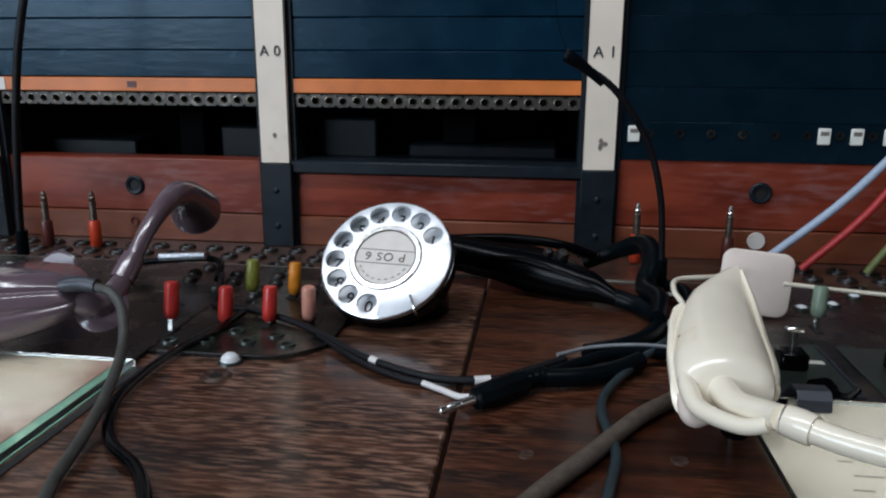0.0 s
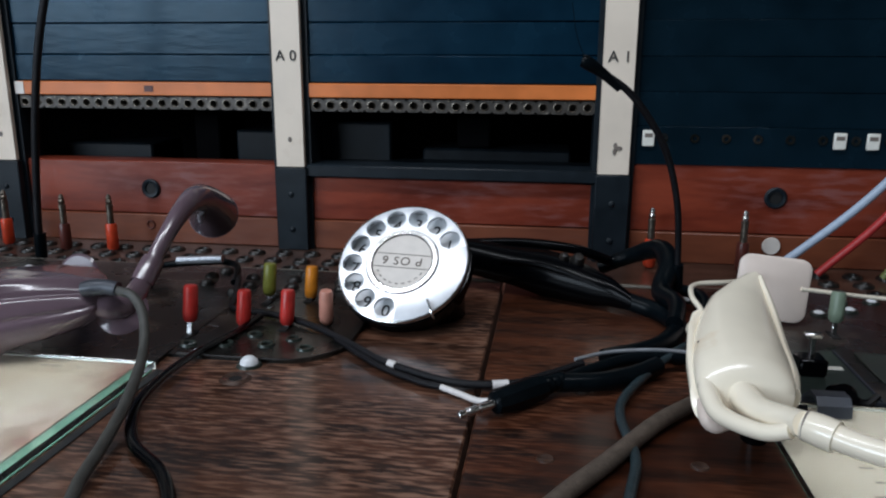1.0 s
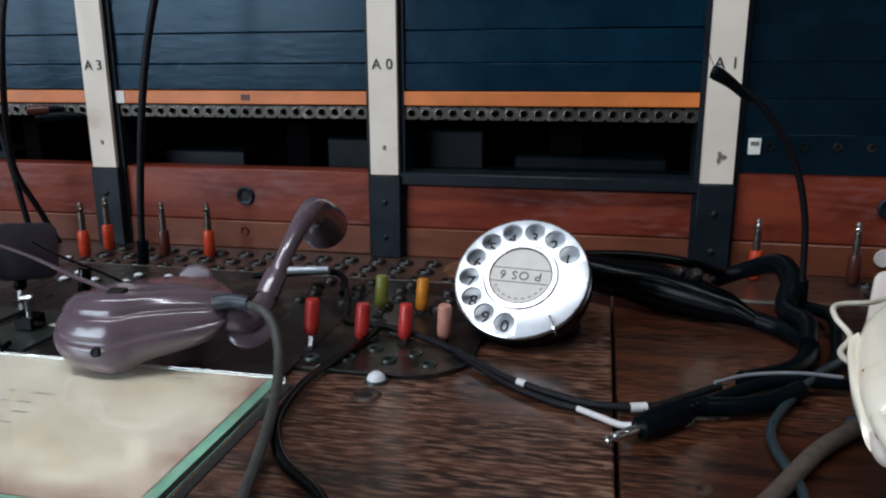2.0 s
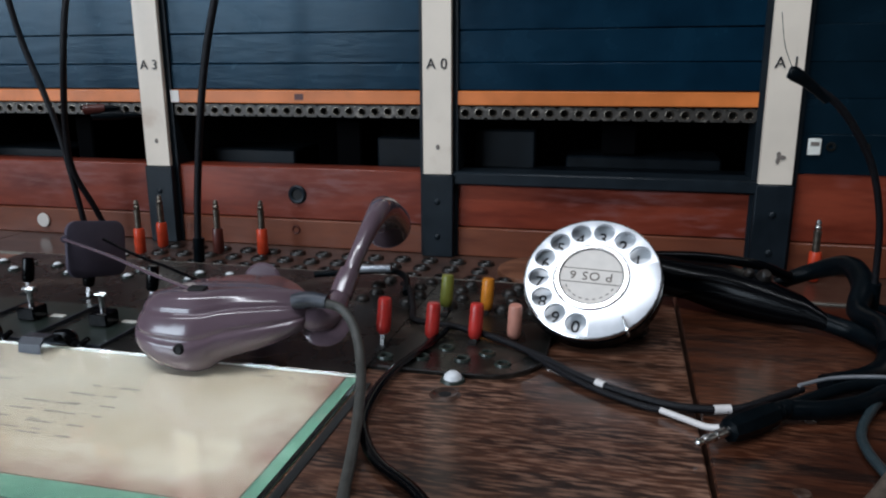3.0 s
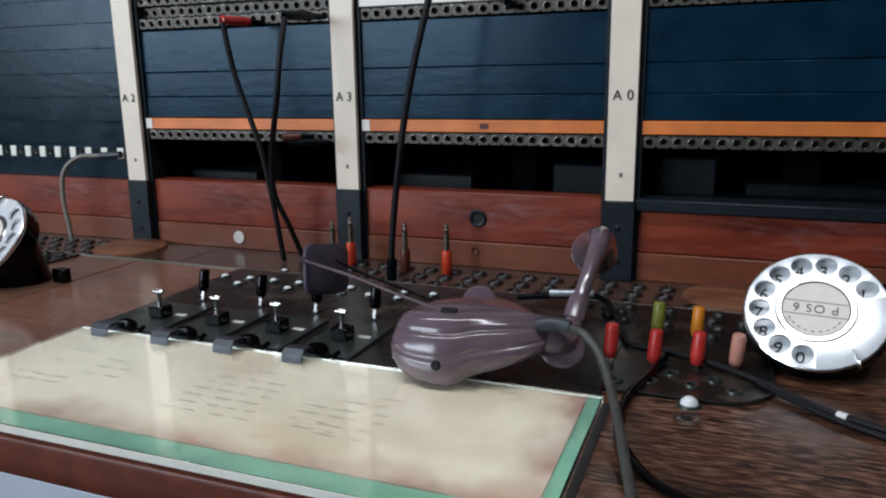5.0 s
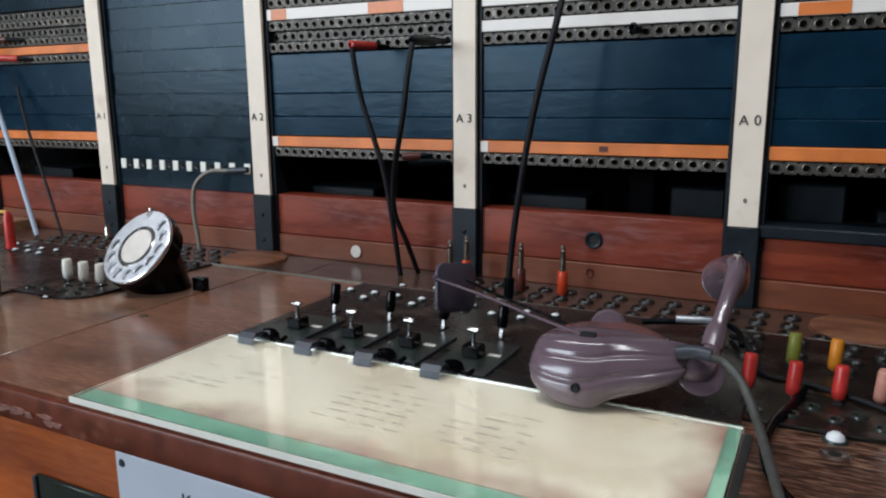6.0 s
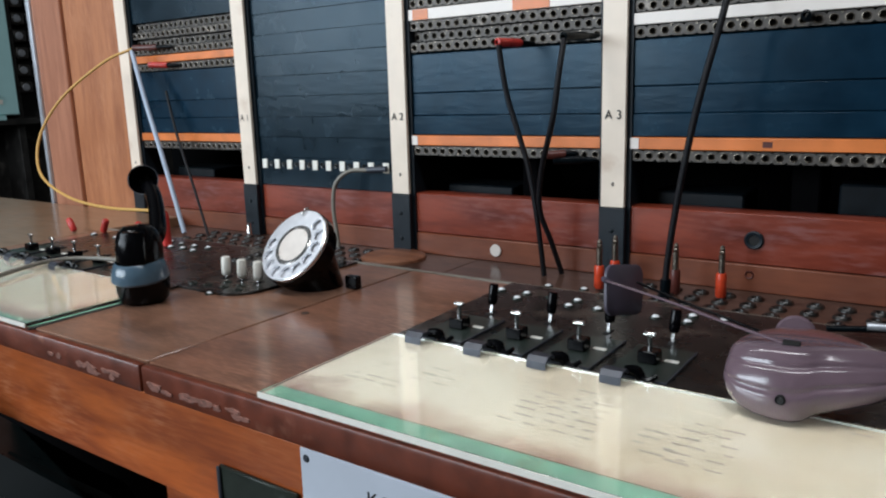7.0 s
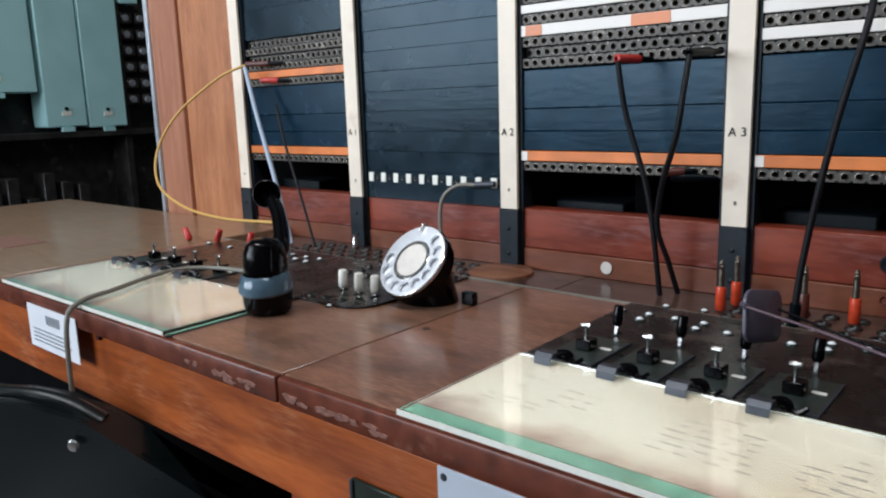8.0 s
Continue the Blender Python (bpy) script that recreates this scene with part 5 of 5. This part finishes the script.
cord("rubber_cable", [(0.037, 0.260, 0.8095), (0.051, 0.273, 0.8100), (0.068, 0.285, 0.8110), (0.086, 0.292, 0.8100), (0.100, 0.296, 0.8080), (0.118, 0.305, 0.8068)], 0.0028, M_rubber, "black cord of the jack plug")
cord("rubber_cable", [(0.034, 0.258, 0.8085), (0.052, 0.262, 0.8085), (0.068, 0.272, 0.8085), (0.080, 0.284, 0.8090)], 0.0042, M_rubber, "second black cord under the jack plug")
# Added grey line stands in for the highlight on top of the black cord.
cord("pale_line", [(0.042, 0.272, 0.8142), (0.058, 0.283, 0.8145), (0.080, 0.2905, 0.8140), (0.100, 0.2945, 0.8120)], 0.0009, M_alu, "thin grey line painting the highlight along the black cord")
cord("twisted_cable", [(-0.176, 0.405, 0.8075), (-0.166, 0.385, 0.8110), (-0.155, 0.355, 0.8085), (-0.148, 0.336, 0.8075), (-0.125, 0.330, 0.8078), (-0.100, 0.318, 0.8078), (-0.075, 0.300, 0.8070), (-0.050, 0.278, 0.8060), (-0.028, 0.264, 0.8060), (-0.008, 0.257, 0.8058), (0.014, 0.259, 0.8060), (0.030, 0.270, 0.8070), (0.046, 0.283, 0.8080)], 0.0019, M_cordb, "black twisted cord running across the key shelf")
cord("twisted_cable", [(-0.078, 0.3015, 0.8062), (-0.050, 0.2735, 0.8052), (-0.028, 0.2580, 0.8052), (-0.016, 0.2530, 0.8052)], 0.0015, M_cordb, "second black strand beside the twisted cord")
cord("pale_line", [(-0.016, 0.2528, 0.8053), (-0.006, 0.2455, 0.8056), (0.002, 0.2385, 0.8066), (0.0105, 0.2365, 0.8085)], 0.0014, M_whitew, "white insulated wire joining the jack plug")
for p, q in (((0.006, 0.2570, 0.8060), (0.013, 0.2588, 0.8061)), ((-0.044, 0.2735, 0.8062), (-0.040, 0.2708, 0.8062))):
    cord("wire_ferrule", [p, q], 0.0021, M_whitew, "white sleeve on the black cord")
cord("flat_cable", [(-0.127, 0.3230, 0.8085), (-0.131, 0.305, 0.8070), (-0.136, 0.285, 0.8068), (-0.140, 0.268, 0.8062), (-0.1415, 0.245, 0.8060), (-0.1385, 0.218, 0.8060), (-0.1310, 0.199, 0.8056), (-0.1200, 0.183, 0.8056), (-0.1020, 0.168, 0.8056), (-0.088, 0.148, 0.8056), (-0.080, 0.128, 0.8050), (-0.078, 0.116, 0.795), (-0.077, 0.112, 0.74)], 0.0025, M_bake, "flat black cord curving over the key shelf", flat=0.6)
cord("test_lead", [(-0.236, 0.398, 0.8120), (-0.205, 0.402, 0.8150), (-0.185, 0.408, 0.8150), (-0.172, 0.398, 0.8140), (-0.166, 0.378, 0.8100)], 0.0022, M_rubber, "black lead with a metal probe end")
cord("probe", [(-0.212, 0.395, 0.8180), (-0.182, 0.398, 0.8195)], 0.0026, M_alu, "short grey-green metal probe", "probe")
cord("rubber_cable", [(0.118, 0.335, 0.8085), (0.0945, 0.3020, 0.812), (0.0792, 0.2823, 0.809), (0.0631, 0.2535, 0.8065), (0.0594, 0.2336, 0.8058), (0.0621, 0.2023, 0.8058), (0.0583, 0.1793, 0.8058), (0.0545, 0.1600, 0.8058), (0.050, 0.130, 0.8052), (0.048, 0.114, 0.79), (0.047, 0.110, 0.72)], 0.0020, M_cordt, "slate-blue rubber cord curving to the desk edge")
cord("brown_cable", [(0.112, 0.276, 0.8067), (0.1036, 0.2651, 0.8067), (0.0905, 0.2501, 0.8067), (0.0732, 0.2296, 0.8067), (0.0518, 0.1959, 0.8067), (0.0334, 0.1676, 0.8067), (0.014, 0.130, 0.8064), (0.010, 0.112, 0.795), (0.009, 0.108, 0.72)], 0.0034, M_cordn, "thick brown fabric-covered cable")
cord("cable_ferrule", [(0.114, 0.279, 0.8075), (0.094, 0.2555, 0.8070)], 0.0040, M_cordt, "dark sleeve on the brown cable")

# ---- cords on the jack field ----
cord("patch_lead", [(-0.5530, 0.506, 1.020), (-0.5495, 0.507, 0.995), (-0.5445, 0.510, 0.965), (-0.5260, 0.513, 0.905), (-0.5180, 0.515, 0.860), (-0.5145, 0.518, 0.825), (-0.5120, 0.522, 0.790)], 0.0027, M_cordb, "black patch cord hanging from a red plug")
cord("patch_lead", [(-0.4764, 0.492, 1.020), (-0.4755, 0.480, 0.990), (-0.4800, 0.477, 0.950), (-0.5020, 0.497, 0.900), (-0.5105, 0.510, 0.860), (-0.5055, 0.525, 0.825), (-0.5010, 0.540, 0.790)], 0.0027, M_cordb, "black patch cord crossing another cord")
cord("patch_lead", [(-0.3360, 0.505, 1.060), (-0.3370, 0.488, 1.030), (-0.3490, 0.476, 0.967), (-0.3585, 0.474, 0.914), (-0.3675, 0.477, 0.860), (-0.3725, 0.479, 0.820), (-0.3740, 0.480, 0.790)], 0.0029, M_cordb, "black patch cord hanging from the upper jacks")
cord("lead_ferrule", [(-0.374, 0.480, 0.792), (-0.3730, 0.480, 0.812)], 0.0046, M_rubber, "black sleeve at the foot of a patch cord", "sleeve")


def patch_plug(p, q, m, label):
    o = Vector(p)
    t = thing("patch_plug", o, label, "plug", "plugs in the jack field")
    d = Vector(q) - o
    l = d.length
    mm = aim(d)
    part("sleeve", lathe([(0.002, 0), (0.0042, 0.001), (0.0044, l * 0.55), (0.0038, l * 0.62)], 14, mm), m, t)
    part("tail", lathe([(0.0030, l * 0.6), (0.0026, l * 0.9), (0.0014, l)], 12, mm), M_rubber, t)


patch_plug((-0.555, 0.506, 1.0225), (-0.540, 0.556, 1.0220), M_red, "red sleeved patch plug in a jack row")
patch_plug((-0.478, 0.493, 1.0225), (-0.470, 0.555, 1.0250), M_rubber, "black patch plug in a jack row")
patch_plug((-0.336, 0.506, 1.062), (-0.335, 0.556, 1.0600), M_red, "red patch plug in the upper jacks")
patch_plug((-0.286, 0.540, 1.0290), (-0.284, 0.560, 1.0270), M_rubber, "black stopper in a jack socket")
patch_plug((-0.520, 0.543, 0.9105), (-0.492, 0.557, 0.9120), M_maroon, "maroon plug in the lower jack row")
patch_plug((-0.515, 0.548, 0.9050), (-0.470, 0.560, 0.9060), M_rubber, "black plug behind the crossing cords")
cord("patch_lead", [(0.050, 0.362, 0.9415), (0.070, 0.368, 0.927), (0.089, 0.377, 0.900), (0.099, 0.384, 0.870), (0.103, 0.390, 0.840), (0.105, 0.394, 0.8045)], 0.0019, M_cordb, "black stiff lead arching up from the key shelf")
cord("lead_ferrule", [(0.105, 0.394, 0.8040), (0.1035, 0.391, 0.830)], 0.0036, M_rubber, "black sleeve at the foot of an arching lead", "sleeve")
o = Vector((0.0445, 0.360, 0.9445))
t = thing("patch_plug", o, "black plug on the end of an arching lead", "plug", "plugs in the jack field")
part("sleeve", tube([(-0.003, 0.0, 0.001), (0.0, 0.0, 0.0), (0.008, 0.003, -0.005), (0.018, 0.006, -0.013)], [0.0030, 0.0036, 0.0028, 0.0023], 14), M_rubber, t)
part("wire_end", tube([(-0.001, 0, 0.002), (-0.006, 0.0, 0.014), (-0.009, 0.0, 0.030)], 0.00018, 6), M_rubber, t)
lamp_cap(0.130, 0.470, S, SHELVES[0])
# right-hand coloured cords
for a, b, m, nm, r in (((0.196, 0.520, 0.797), (0.300, 0.520, 0.907), M_cordw, "pale blue", 0.0031), ((0.226, 0.520, 0.794), (0.300, 0.520, 0.888), M_cordr, "red", 0.0028), ((0.272, 0.520, 0.793), (0.300, 0.520, 0.862), M_cordo, "olive-green", 0.0028)):
    mid = (Vector(a) + Vector(b)) / 2 + Vector((0.002, -0.004, -0.003))
    cord("patch_lead", [a, mid, b, (b[0] + 0.05, 0.545, b[2] + 0.045)], r, m, nm + " patch cord rising from the plug shelf")
# far bay cords
cord("patch_lead", [(-1.199, 0.535, 1.050), (-1.165, 0.525, 0.980), (-1.120, 0.515, 0.890), (-1.075, 0.505, 0.791)], 0.0034, M_cordw, "pale blue stiff cord from jack to shelf")
cord("patch_lead", [(-1.145, 0.548, 0.990), (-1.112, 0.535, 0.930), (-1.064, 0.520, 0.855), (-1.026, 0.508, 0.791)], 0.0020, M_cordb, "thin dark brown cord from jack to shelf")
patch_plug((-1.195, 0.535, 1.054), (-1.130, 0.556, 1.053), M_maroon, "maroon patch plug in an upper jack row")
patch_plug((-1.165, 0.538, 1.029), (-1.118, 0.556, 1.026), M_red, "red patch plug under the orange strip")
cord("patch_lead", [(-1.198, 0.535, 1.053), (-1.235, 0.510, 1.035), (-1.290, 0.470, 0.985), (-1.310, 0.440, 0.930), (-1.275, 0.415, 0.880), (-1.190, 0.402, 0.852), (-1.080, 0.394, 0.843), (-0.9460, 0.3868, 0.8480)], 0.0020, M_cordy, "yellow cord drooping past the wooden end panel")
o = Vector((-0.946, 0.387, D + 0.002))
t = thing("lever_key", o, "red plug sleeve standing on the far key plate", "plug")
part("sleeve", lathe([(0.004, 0.0), (0.0056, 0.002), (0.0052, 0.037), (0.003, 0.043), (0, 0.0435)], 16), M_red, t)
cord("grey_tube", [(-0.762, 0.545, 0.8870), (-0.785, 0.538, 0.8855), (-0.803, 0.532, 0.8700), (-0.807, 0.530, 0.8400), (-0.803, 0.530, 0.8050), (-0.802, 0.530, 0.790)], 0.0026, M_cordtan, "tan-grey tube bending from a tag hole")
cord("grey_plug", [(-0.736, 0.5500, 0.8885), (-0.764, 0.5460, 0.8870)], 0.0038, M_clip, "dark grey plug over the number tags", "plug")

# ---- cream transmitter on the near position ----
o = Vector((0.105, 0.225, D))
ct = thing("headset_transmitter", o, "cream plastic breast transmitter propped on the shelf edge", "headset")


def cone(sections, n=32):
    own = bmesh.new()
    rings = []
    for c, u, v in sections:
        c, u, v = Vector(c), Vector(u), Vector(v)
        rings.append([own.verts.new(c + u * math.cos(2 * math.pi * k / n) + v * math.sin(2 * math.pi * k / n)) for k in range(n)])
    for a, b in zip(rings, rings[1:]):
        for k in range(n):
            own.faces.new((a[k], a[(k + 1) % n], b[(k + 1) % n], b[k]))
    own.faces.new(rings[0])
    own.faces.new(rings[-1])
    return own


rows = [(0.1190, 0.2860, 0.8543, 0.0010, 0.0006), (0.1180, 0.2845, 0.8532, 0.0036, 0.0014), (0.1132, 0.2770, 0.8492, 0.0078, 0.0038), (0.1085, 0.2670, 0.8445, 0.0122, 0.0070), (0.1054, 0.2550, 0.8405, 0.0148, 0.0094),
        (0.1027, 0.2400, 0.8362, 0.0168, 0.0112), (0.1010, 0.2240, 0.8330, 0.0176, 0.0118), (0.1000, 0.2120, 0.8312, 0.0170, 0.0114), (0.1002, 0.2078, 0.8306, 0.0152, 0.0098), (0.1005, 0.2062, 0.8306, 0.0110, 0.0062)]
part("body", cone([(L(x, y, z), (w, 0, -0.12 * w), (0.25 * h, 0.35 * h, h)) for x, y, z, w, h in rows], 40), M_creamp, ct)
part("side_flange", tube([L(0.1205, 0.2840, 0.8525), L(0.1215, 0.2650, 0.8425), L(0.1205, 0.2450, 0.8345), L(0.1190, 0.2260, 0.8300), L(0.1165, 0.2130, 0.8275)], [0.0012, 0.0020, 0.0026, 0.0030, 0.0026], 12, flat=1.8), M_creamp, ct, "yellowed side flange")
part("back_shell", cone([(L(0.0915, 0.2560, 0.8440), (0.0006, 0, 0), (0, 0.002, 0.002)), (L(0.0885, 0.2480, 0.8405), (0.0020, 0, 0), (0, 0.008, 0.004)), (L(0.0862, 0.2380, 0.8365), (0.0026, 0, 0), (0, 0.010, 0.006)), (L(0.0842, 0.2240, 0.8310), (0.0028, 0, 0), (0, 0.010, 0.007)), (L(0.0834, 0.2110, 0.8265), (0.0024, 0, 0), (0, 0.006, 0.005)), (L(0.0840, 0.2070, 0.8245), (0.0010, 0, 0), (0, 0.002, 0.002))]), M_creamp, ct)
part("seam", tube([L(0.0868, 0.2330, 0.8400), L(0.0850, 0.2180, 0.8335), L(0.0856, 0.2070, 0.8270), L(0.0880, 0.2055, 0.8230)], [0.0006, 0.0010, 0.0016, 0.0020], 8), M_hole, ct)
part("socket", tube([L(0.0970, 0.2120, 0.8310), L(0.0980, 0.2060, 0.8300), L(0.1006, 0.1950, 0.8299), L(0.1060, 0.1810, 0.8341), L(0.1079, 0.1745, 0.8362)], [0.0050, 0.0052, 0.0050, 0.0044, 0.0042], 22), M_creamp, ct)
part("side_arm", tube([L(0.0860, 0.2110, 0.8320), L(0.0862, 0.2050, 0.8300), L(0.0885, 0.1960, 0.8275), L(0.0977, 0.1820, 0.8292), L(0.1047, 0.1760, 0.8330)], [0.0032, 0.0034, 0.0032, 0.0028, 0.0026], 16), M_creamp, ct)
part("ring", lathe([(0.0042, -0.0004), (0.0049, 0.0), (0.0049, 0.0006), (0.0042, 0.0010)], 28, Matrix.Translation(L(0.1082, 0.1742, 0.8362)) @ aim((0.8, -0.6, 0.0))), M_faint, ct)
part("sleeve", tube([L(0.1080, 0.1744, 0.8362), L(0.1115, 0.1712, 0.8360), L(0.1150, 0.1682, 0.8357)], [0.0048, 0.0051, 0.0050], 24), M_creamp, ct)
part("tube", tube([L(0.1146, 0.1685, 0.8357), L(0.1240, 0.1610, 0.8355), L(0.1400, 0.1530, 0.8352), L(0.1750, 0.1400, 0.8340)], [0.0040, 0.0039, 0.0039, 0.0039], 24), M_creamp, ct, "thick cream tube")
part("pad", pad_plate(0.0185, 0.0175, 0.0018, 0.0060), M_padc, ct, "square pinkish cream chest pad", at=Matrix.Translation(L(0.1500, 0.365, 0.8255)) @ pose(0, 0, 0, -6, 4, -6))
part("strap_rod", tube([L(0.1640, 0.362, 0.8265), L(0.2000, 0.366, 0.8225), L(0.2500, 0.372, 0.8180)], 0.0012, 8), M_creamp, ct)
part("wire", tube([L(0.1400, 0.3600, 0.8330), L(0.1203, 0.3300, 0.8376), L(0.0998, 0.3150, 0.8396), L(0.0956, 0.3000, 0.8382), L(0.0977, 0.2850, 0.8349), L(0.0898, 0.2700, 0.8330), L(0.0891, 0.2550, 0.8345), L(0.0930, 0.2450, 0.8371)], 0.0013, 8), M_creamp, ct, "looped cream wire")
part("bracket", tube([L(0.0850, 0.2100, 0.8262), L(0.0858, 0.2050, 0.8225), L(0.0885, 0.2040, 0.8200), L(0.0930, 0.2060, 0.8195)], [0.0022, 0.0030, 0.0032, 0.0024], 12), M_padc, ct)
part("prop", tube([L(0.1080, 0.222, 0.8300), L(0.1090, 0.226, 0.8170), L(0.1090, 0.228, 0.8036)], [0.006, 0.005, 0.005], 12), M_bake, ct, "black underside block")
cord("bracket_clip", [(0.122, 0.232, 0.812), (0.128, 0.230, 0.812)], 0.0055, M_bake, "black clip under the cream transmitter", "clip")

# ---- signs, hatch, notice on the apron ----
sg = thing("sign_plate", (-0.475, 0.1388, 0.775), "white enamel sign plate screwed to the apron", "sign")
part("plate", box(0.0, 0.250, -0.0018, 0.0, -0.070, 0.0, 0.0008), M_sign, sg)
part("screw", lathe([(0, 0.0010), (0.0018, 0.0008), (0.0026, 0.0)], 14, Matrix.Translation((0.0055, -0.0018, -0.0062)) @ FACE), M_clip, sg)
part("lettering", text_mesh("KOST", 0.0125, M_ink, 1.12), None, sg, at=Matrix.Translation((0.0680, -0.0020, -0.0180)) @ FACE)
ht = thing("hatch_plate", (-0.551, 0.1388, 0.743), "dark green worn metal hatch plate on the apron", "hatch")
part("plate", box(0.0, 0.072, -0.003, 0.0, -0.038, 0.0, 0.001), M_hatch, ht)
part("rim", box(0.0, 0.003, -0.005, -0.003, -0.038, 0.0, 0.0008), M_clip, ht)
nt = thing("paper_notice", (-1.0400, 0.1262, 0.792), "white printed paper notice pinned to the apron", "notice")
part("sheet", box(0.0, 0.115, -0.0008, 0.0, -0.046, 0.0), M_paper, nt)
part("print", box(0.045, 0.078, -0.0010, -0.0008, -0.017, -0.007), M_alu, nt)
for k in range(4):
    part("print", box(0.010, 0.100 - 0.012 * (k % 2), -0.0010, -0.0008, -0.0262 - 0.0042 * k, -0.0245 - 0.0042 * k), M_alu, nt)
ng = thing("wall_hook", (-0.906, 0.1385, 0.776), "small brown wooden peg on the apron", "hook")
part("peg", lathe([(0, 0.003), (0.004, 0.0024), (0.0048, 0.0)], 16, FACE), M_maroon, ng)

# ---- chair before the desk ----
ch = thing("chair", (-0.905, 0.036, 0.002), "black vinyl office chair pushed towards the desk", "chair", turn=pose(0, 0, 0, 0, 0, 30))
own = bmesh.new()
out = [(-0.24, 0.40), (-0.25, 0.60), (-0.235, 0.700), (-0.19, 0.728), (-0.06, 0.742), (0.02, 0.745), (0.062, 0.738), (0.088, 0.722), (0.13, 0.690), (0.20, 0.64), (0.24, 0.56), (0.23, 0.40)]
fr = [own.verts.new((x, 0.040 + 0.05 * (x * x) / 0.06, z)) for x, z in out]
bk = [own.verts.new((x, 0.000 + 0.05 * (x * x) / 0.06, z)) for x, z in out]
own.faces.new(fr)
own.faces.new(bk)
for i in range(len(out)):
    j = (i + 1) % len(out)
    own.faces.new((fr[i], fr[j], bk[j], bk[i]))
bmesh.ops.bevel(own, geom=[e for e in own.edges if len(e.link_faces) == 2 and abs(e.verts[0].co.y - e.verts[1].co.y) < 0.03], offset=0.008, segments=2, affect="EDGES")
part("backrest", own, M_chair, ch)
part("back_rim", tube([(-0.235, 0.050, 0.690), (-0.19, 0.040, 0.722), (-0.06, 0.022, 0.735), (0.02, 0.020, 0.738), (0.062, 0.022, 0.730), (0.090, 0.026, 0.714)], 0.010, 12), M_chair, ch)
part("screw", lathe([(0, 0.002), (0.0045, 0.0016), (0.006, 0.0)], 16, Matrix.Translation((0.072, 0.008, 0.700)) @ FACE), M_chrome, ch)
part("seat", box(-0.22, 0.22, -0.42, -0.01, 0.42, 0.48, 0.02, seg=2), M_chair, ch)
part("post", lathe([(0.03, 0.06), (0.03, 0.42)], 16, Matrix.Translation((0, -0.2, 0))), M_navy, ch)
for k in range(5):
    a = math.radians(72 * k)
    part("leg", tube([(0, -0.2, 0.09), (0.15 * math.cos(a), -0.2 + 0.15 * math.sin(a), 0.06), (0.28 * math.cos(a), -0.2 + 0.28 * math.sin(a), 0.018)], 0.018, 8), M_navy, ch)

# ---- apparatus racks beyond the desk ----
for y0, y1, z0, z1 in ((0.560, 0.785, 1.056, 1.50), (0.798, 0.922, 0.952, 1.55), (0.926, 1.052, 0.948, 1.52)):
    t = thing("relay_cover", (-2.6, y0, z0), "teal-grey enamelled metal relay cover on a rack", "cover", "relay covers")
    part("cover", box(-0.10, 0.0, 0.0, y1 - y0, 0.0, z1 - z0, 0.004), M_teal, t)
    part("name_slip", box(0.0, 0.002, (y1 - y0) / 2 - 0.014, (y1 - y0) / 2 + 0.014, 0.034, 0.048), M_ivory, t, "white slip")
    part("knob", lathe([(0, 0.006), (0.005, 0.005), (0.006, 0.0)], 12, Matrix.Translation((0, (y1 - y0) / 2, 0.055)) @ aim((1, 0, 0))), M_bake, t)
    part("foot_tab", box(-0.01, 0.003, (y1 - y0) / 2 - 0.018, (y1 - y0) / 2 + 0.018, -0.014, 0.0), M_teal, t)
rk = thing("apparatus_rack", (-2.72, 0.3, 0.0), "dark steel apparatus rack full of relays", "rack")
part("back_panel", box(-0.06, 0.0, -0.9, 1.9, 0.0, 2.2), M_rack, rk)
for z in (0.30, 0.62, 0.93, 1.6):
    part("shelf_bar", box(0.0, 0.12, -0.9, 1.9, z - 0.012, z + 0.008, 0.002), M_rack, rk)
for y in (-0.3, 0.22, 0.76, 1.02):
    part("post", box(-0.02, 0.10, y - 0.012, y + 0.012, 0.0, 2.2, 0.002), M_rack, rk)
rnd = random.Random(3)
for k in range(46):
    y = -0.25 + 1.2 * (k % 23) / 23
    z = 0.66 if k < 23 else 0.34
    t = thing("relay_unit", (-2.66, y, z - 0.032), "dark bakelite relay with bright contacts on a rack", "relay", "relays on the rack")
    part("coil", box(-0.04, 0.035, -0.018, 0.018, 0.0, 0.10 + 0.09 * rnd.random(), 0.003), M_rack, t)
    part("contact", box(0.035, 0.040, -0.008, 0.008, 0.02, 0.05 + 0.05 * rnd.random(), 0.001), M_brass if k % 3 else M_alu, t)
for k in range(6):
    for j in range(2):
        t = thing("relay_unit", (-2.62, 1.075 + 0.05 * j, 1.015 + 0.052 * k), "small bright-ended relay on the rack", "relay", "small relays")
        part("coil", box(-0.10, 0.0, 0.0, 0.040, 0.0, 0.036, 0.004), M_rack, t)
        part("contact", lathe([(0, 0.004), (0.010, 0.003), (0.012, 0.0)], 12, Matrix.Translation((0, 0.016, 0.018)) @ aim((1, 0, 0))), M_alu, t)
t = thing("relay_cover", (-2.6, 1.066, 1.335), "small teal-grey relay cover above small relays", "cover", "relay covers")
part("cover", box(-0.08, 0.0, 0.0, 0.062, 0.0, 0.055, 0.003), M_teal, t)
t = thing("relay_cover", (-2.6, 0.45, 0.05), "large teal-grey enamelled cover low on the rack", "cover", "relay covers")
part("cover", box(-0.02, 0.045, 0.0, 0.62, 0.0, 0.36, 0.004), M_teal, t)
part("strap", box(0.045, 0.060, 0.140, 0.165, 0.0, 0.36, 0.002), M_rack, t, "black upright strap")
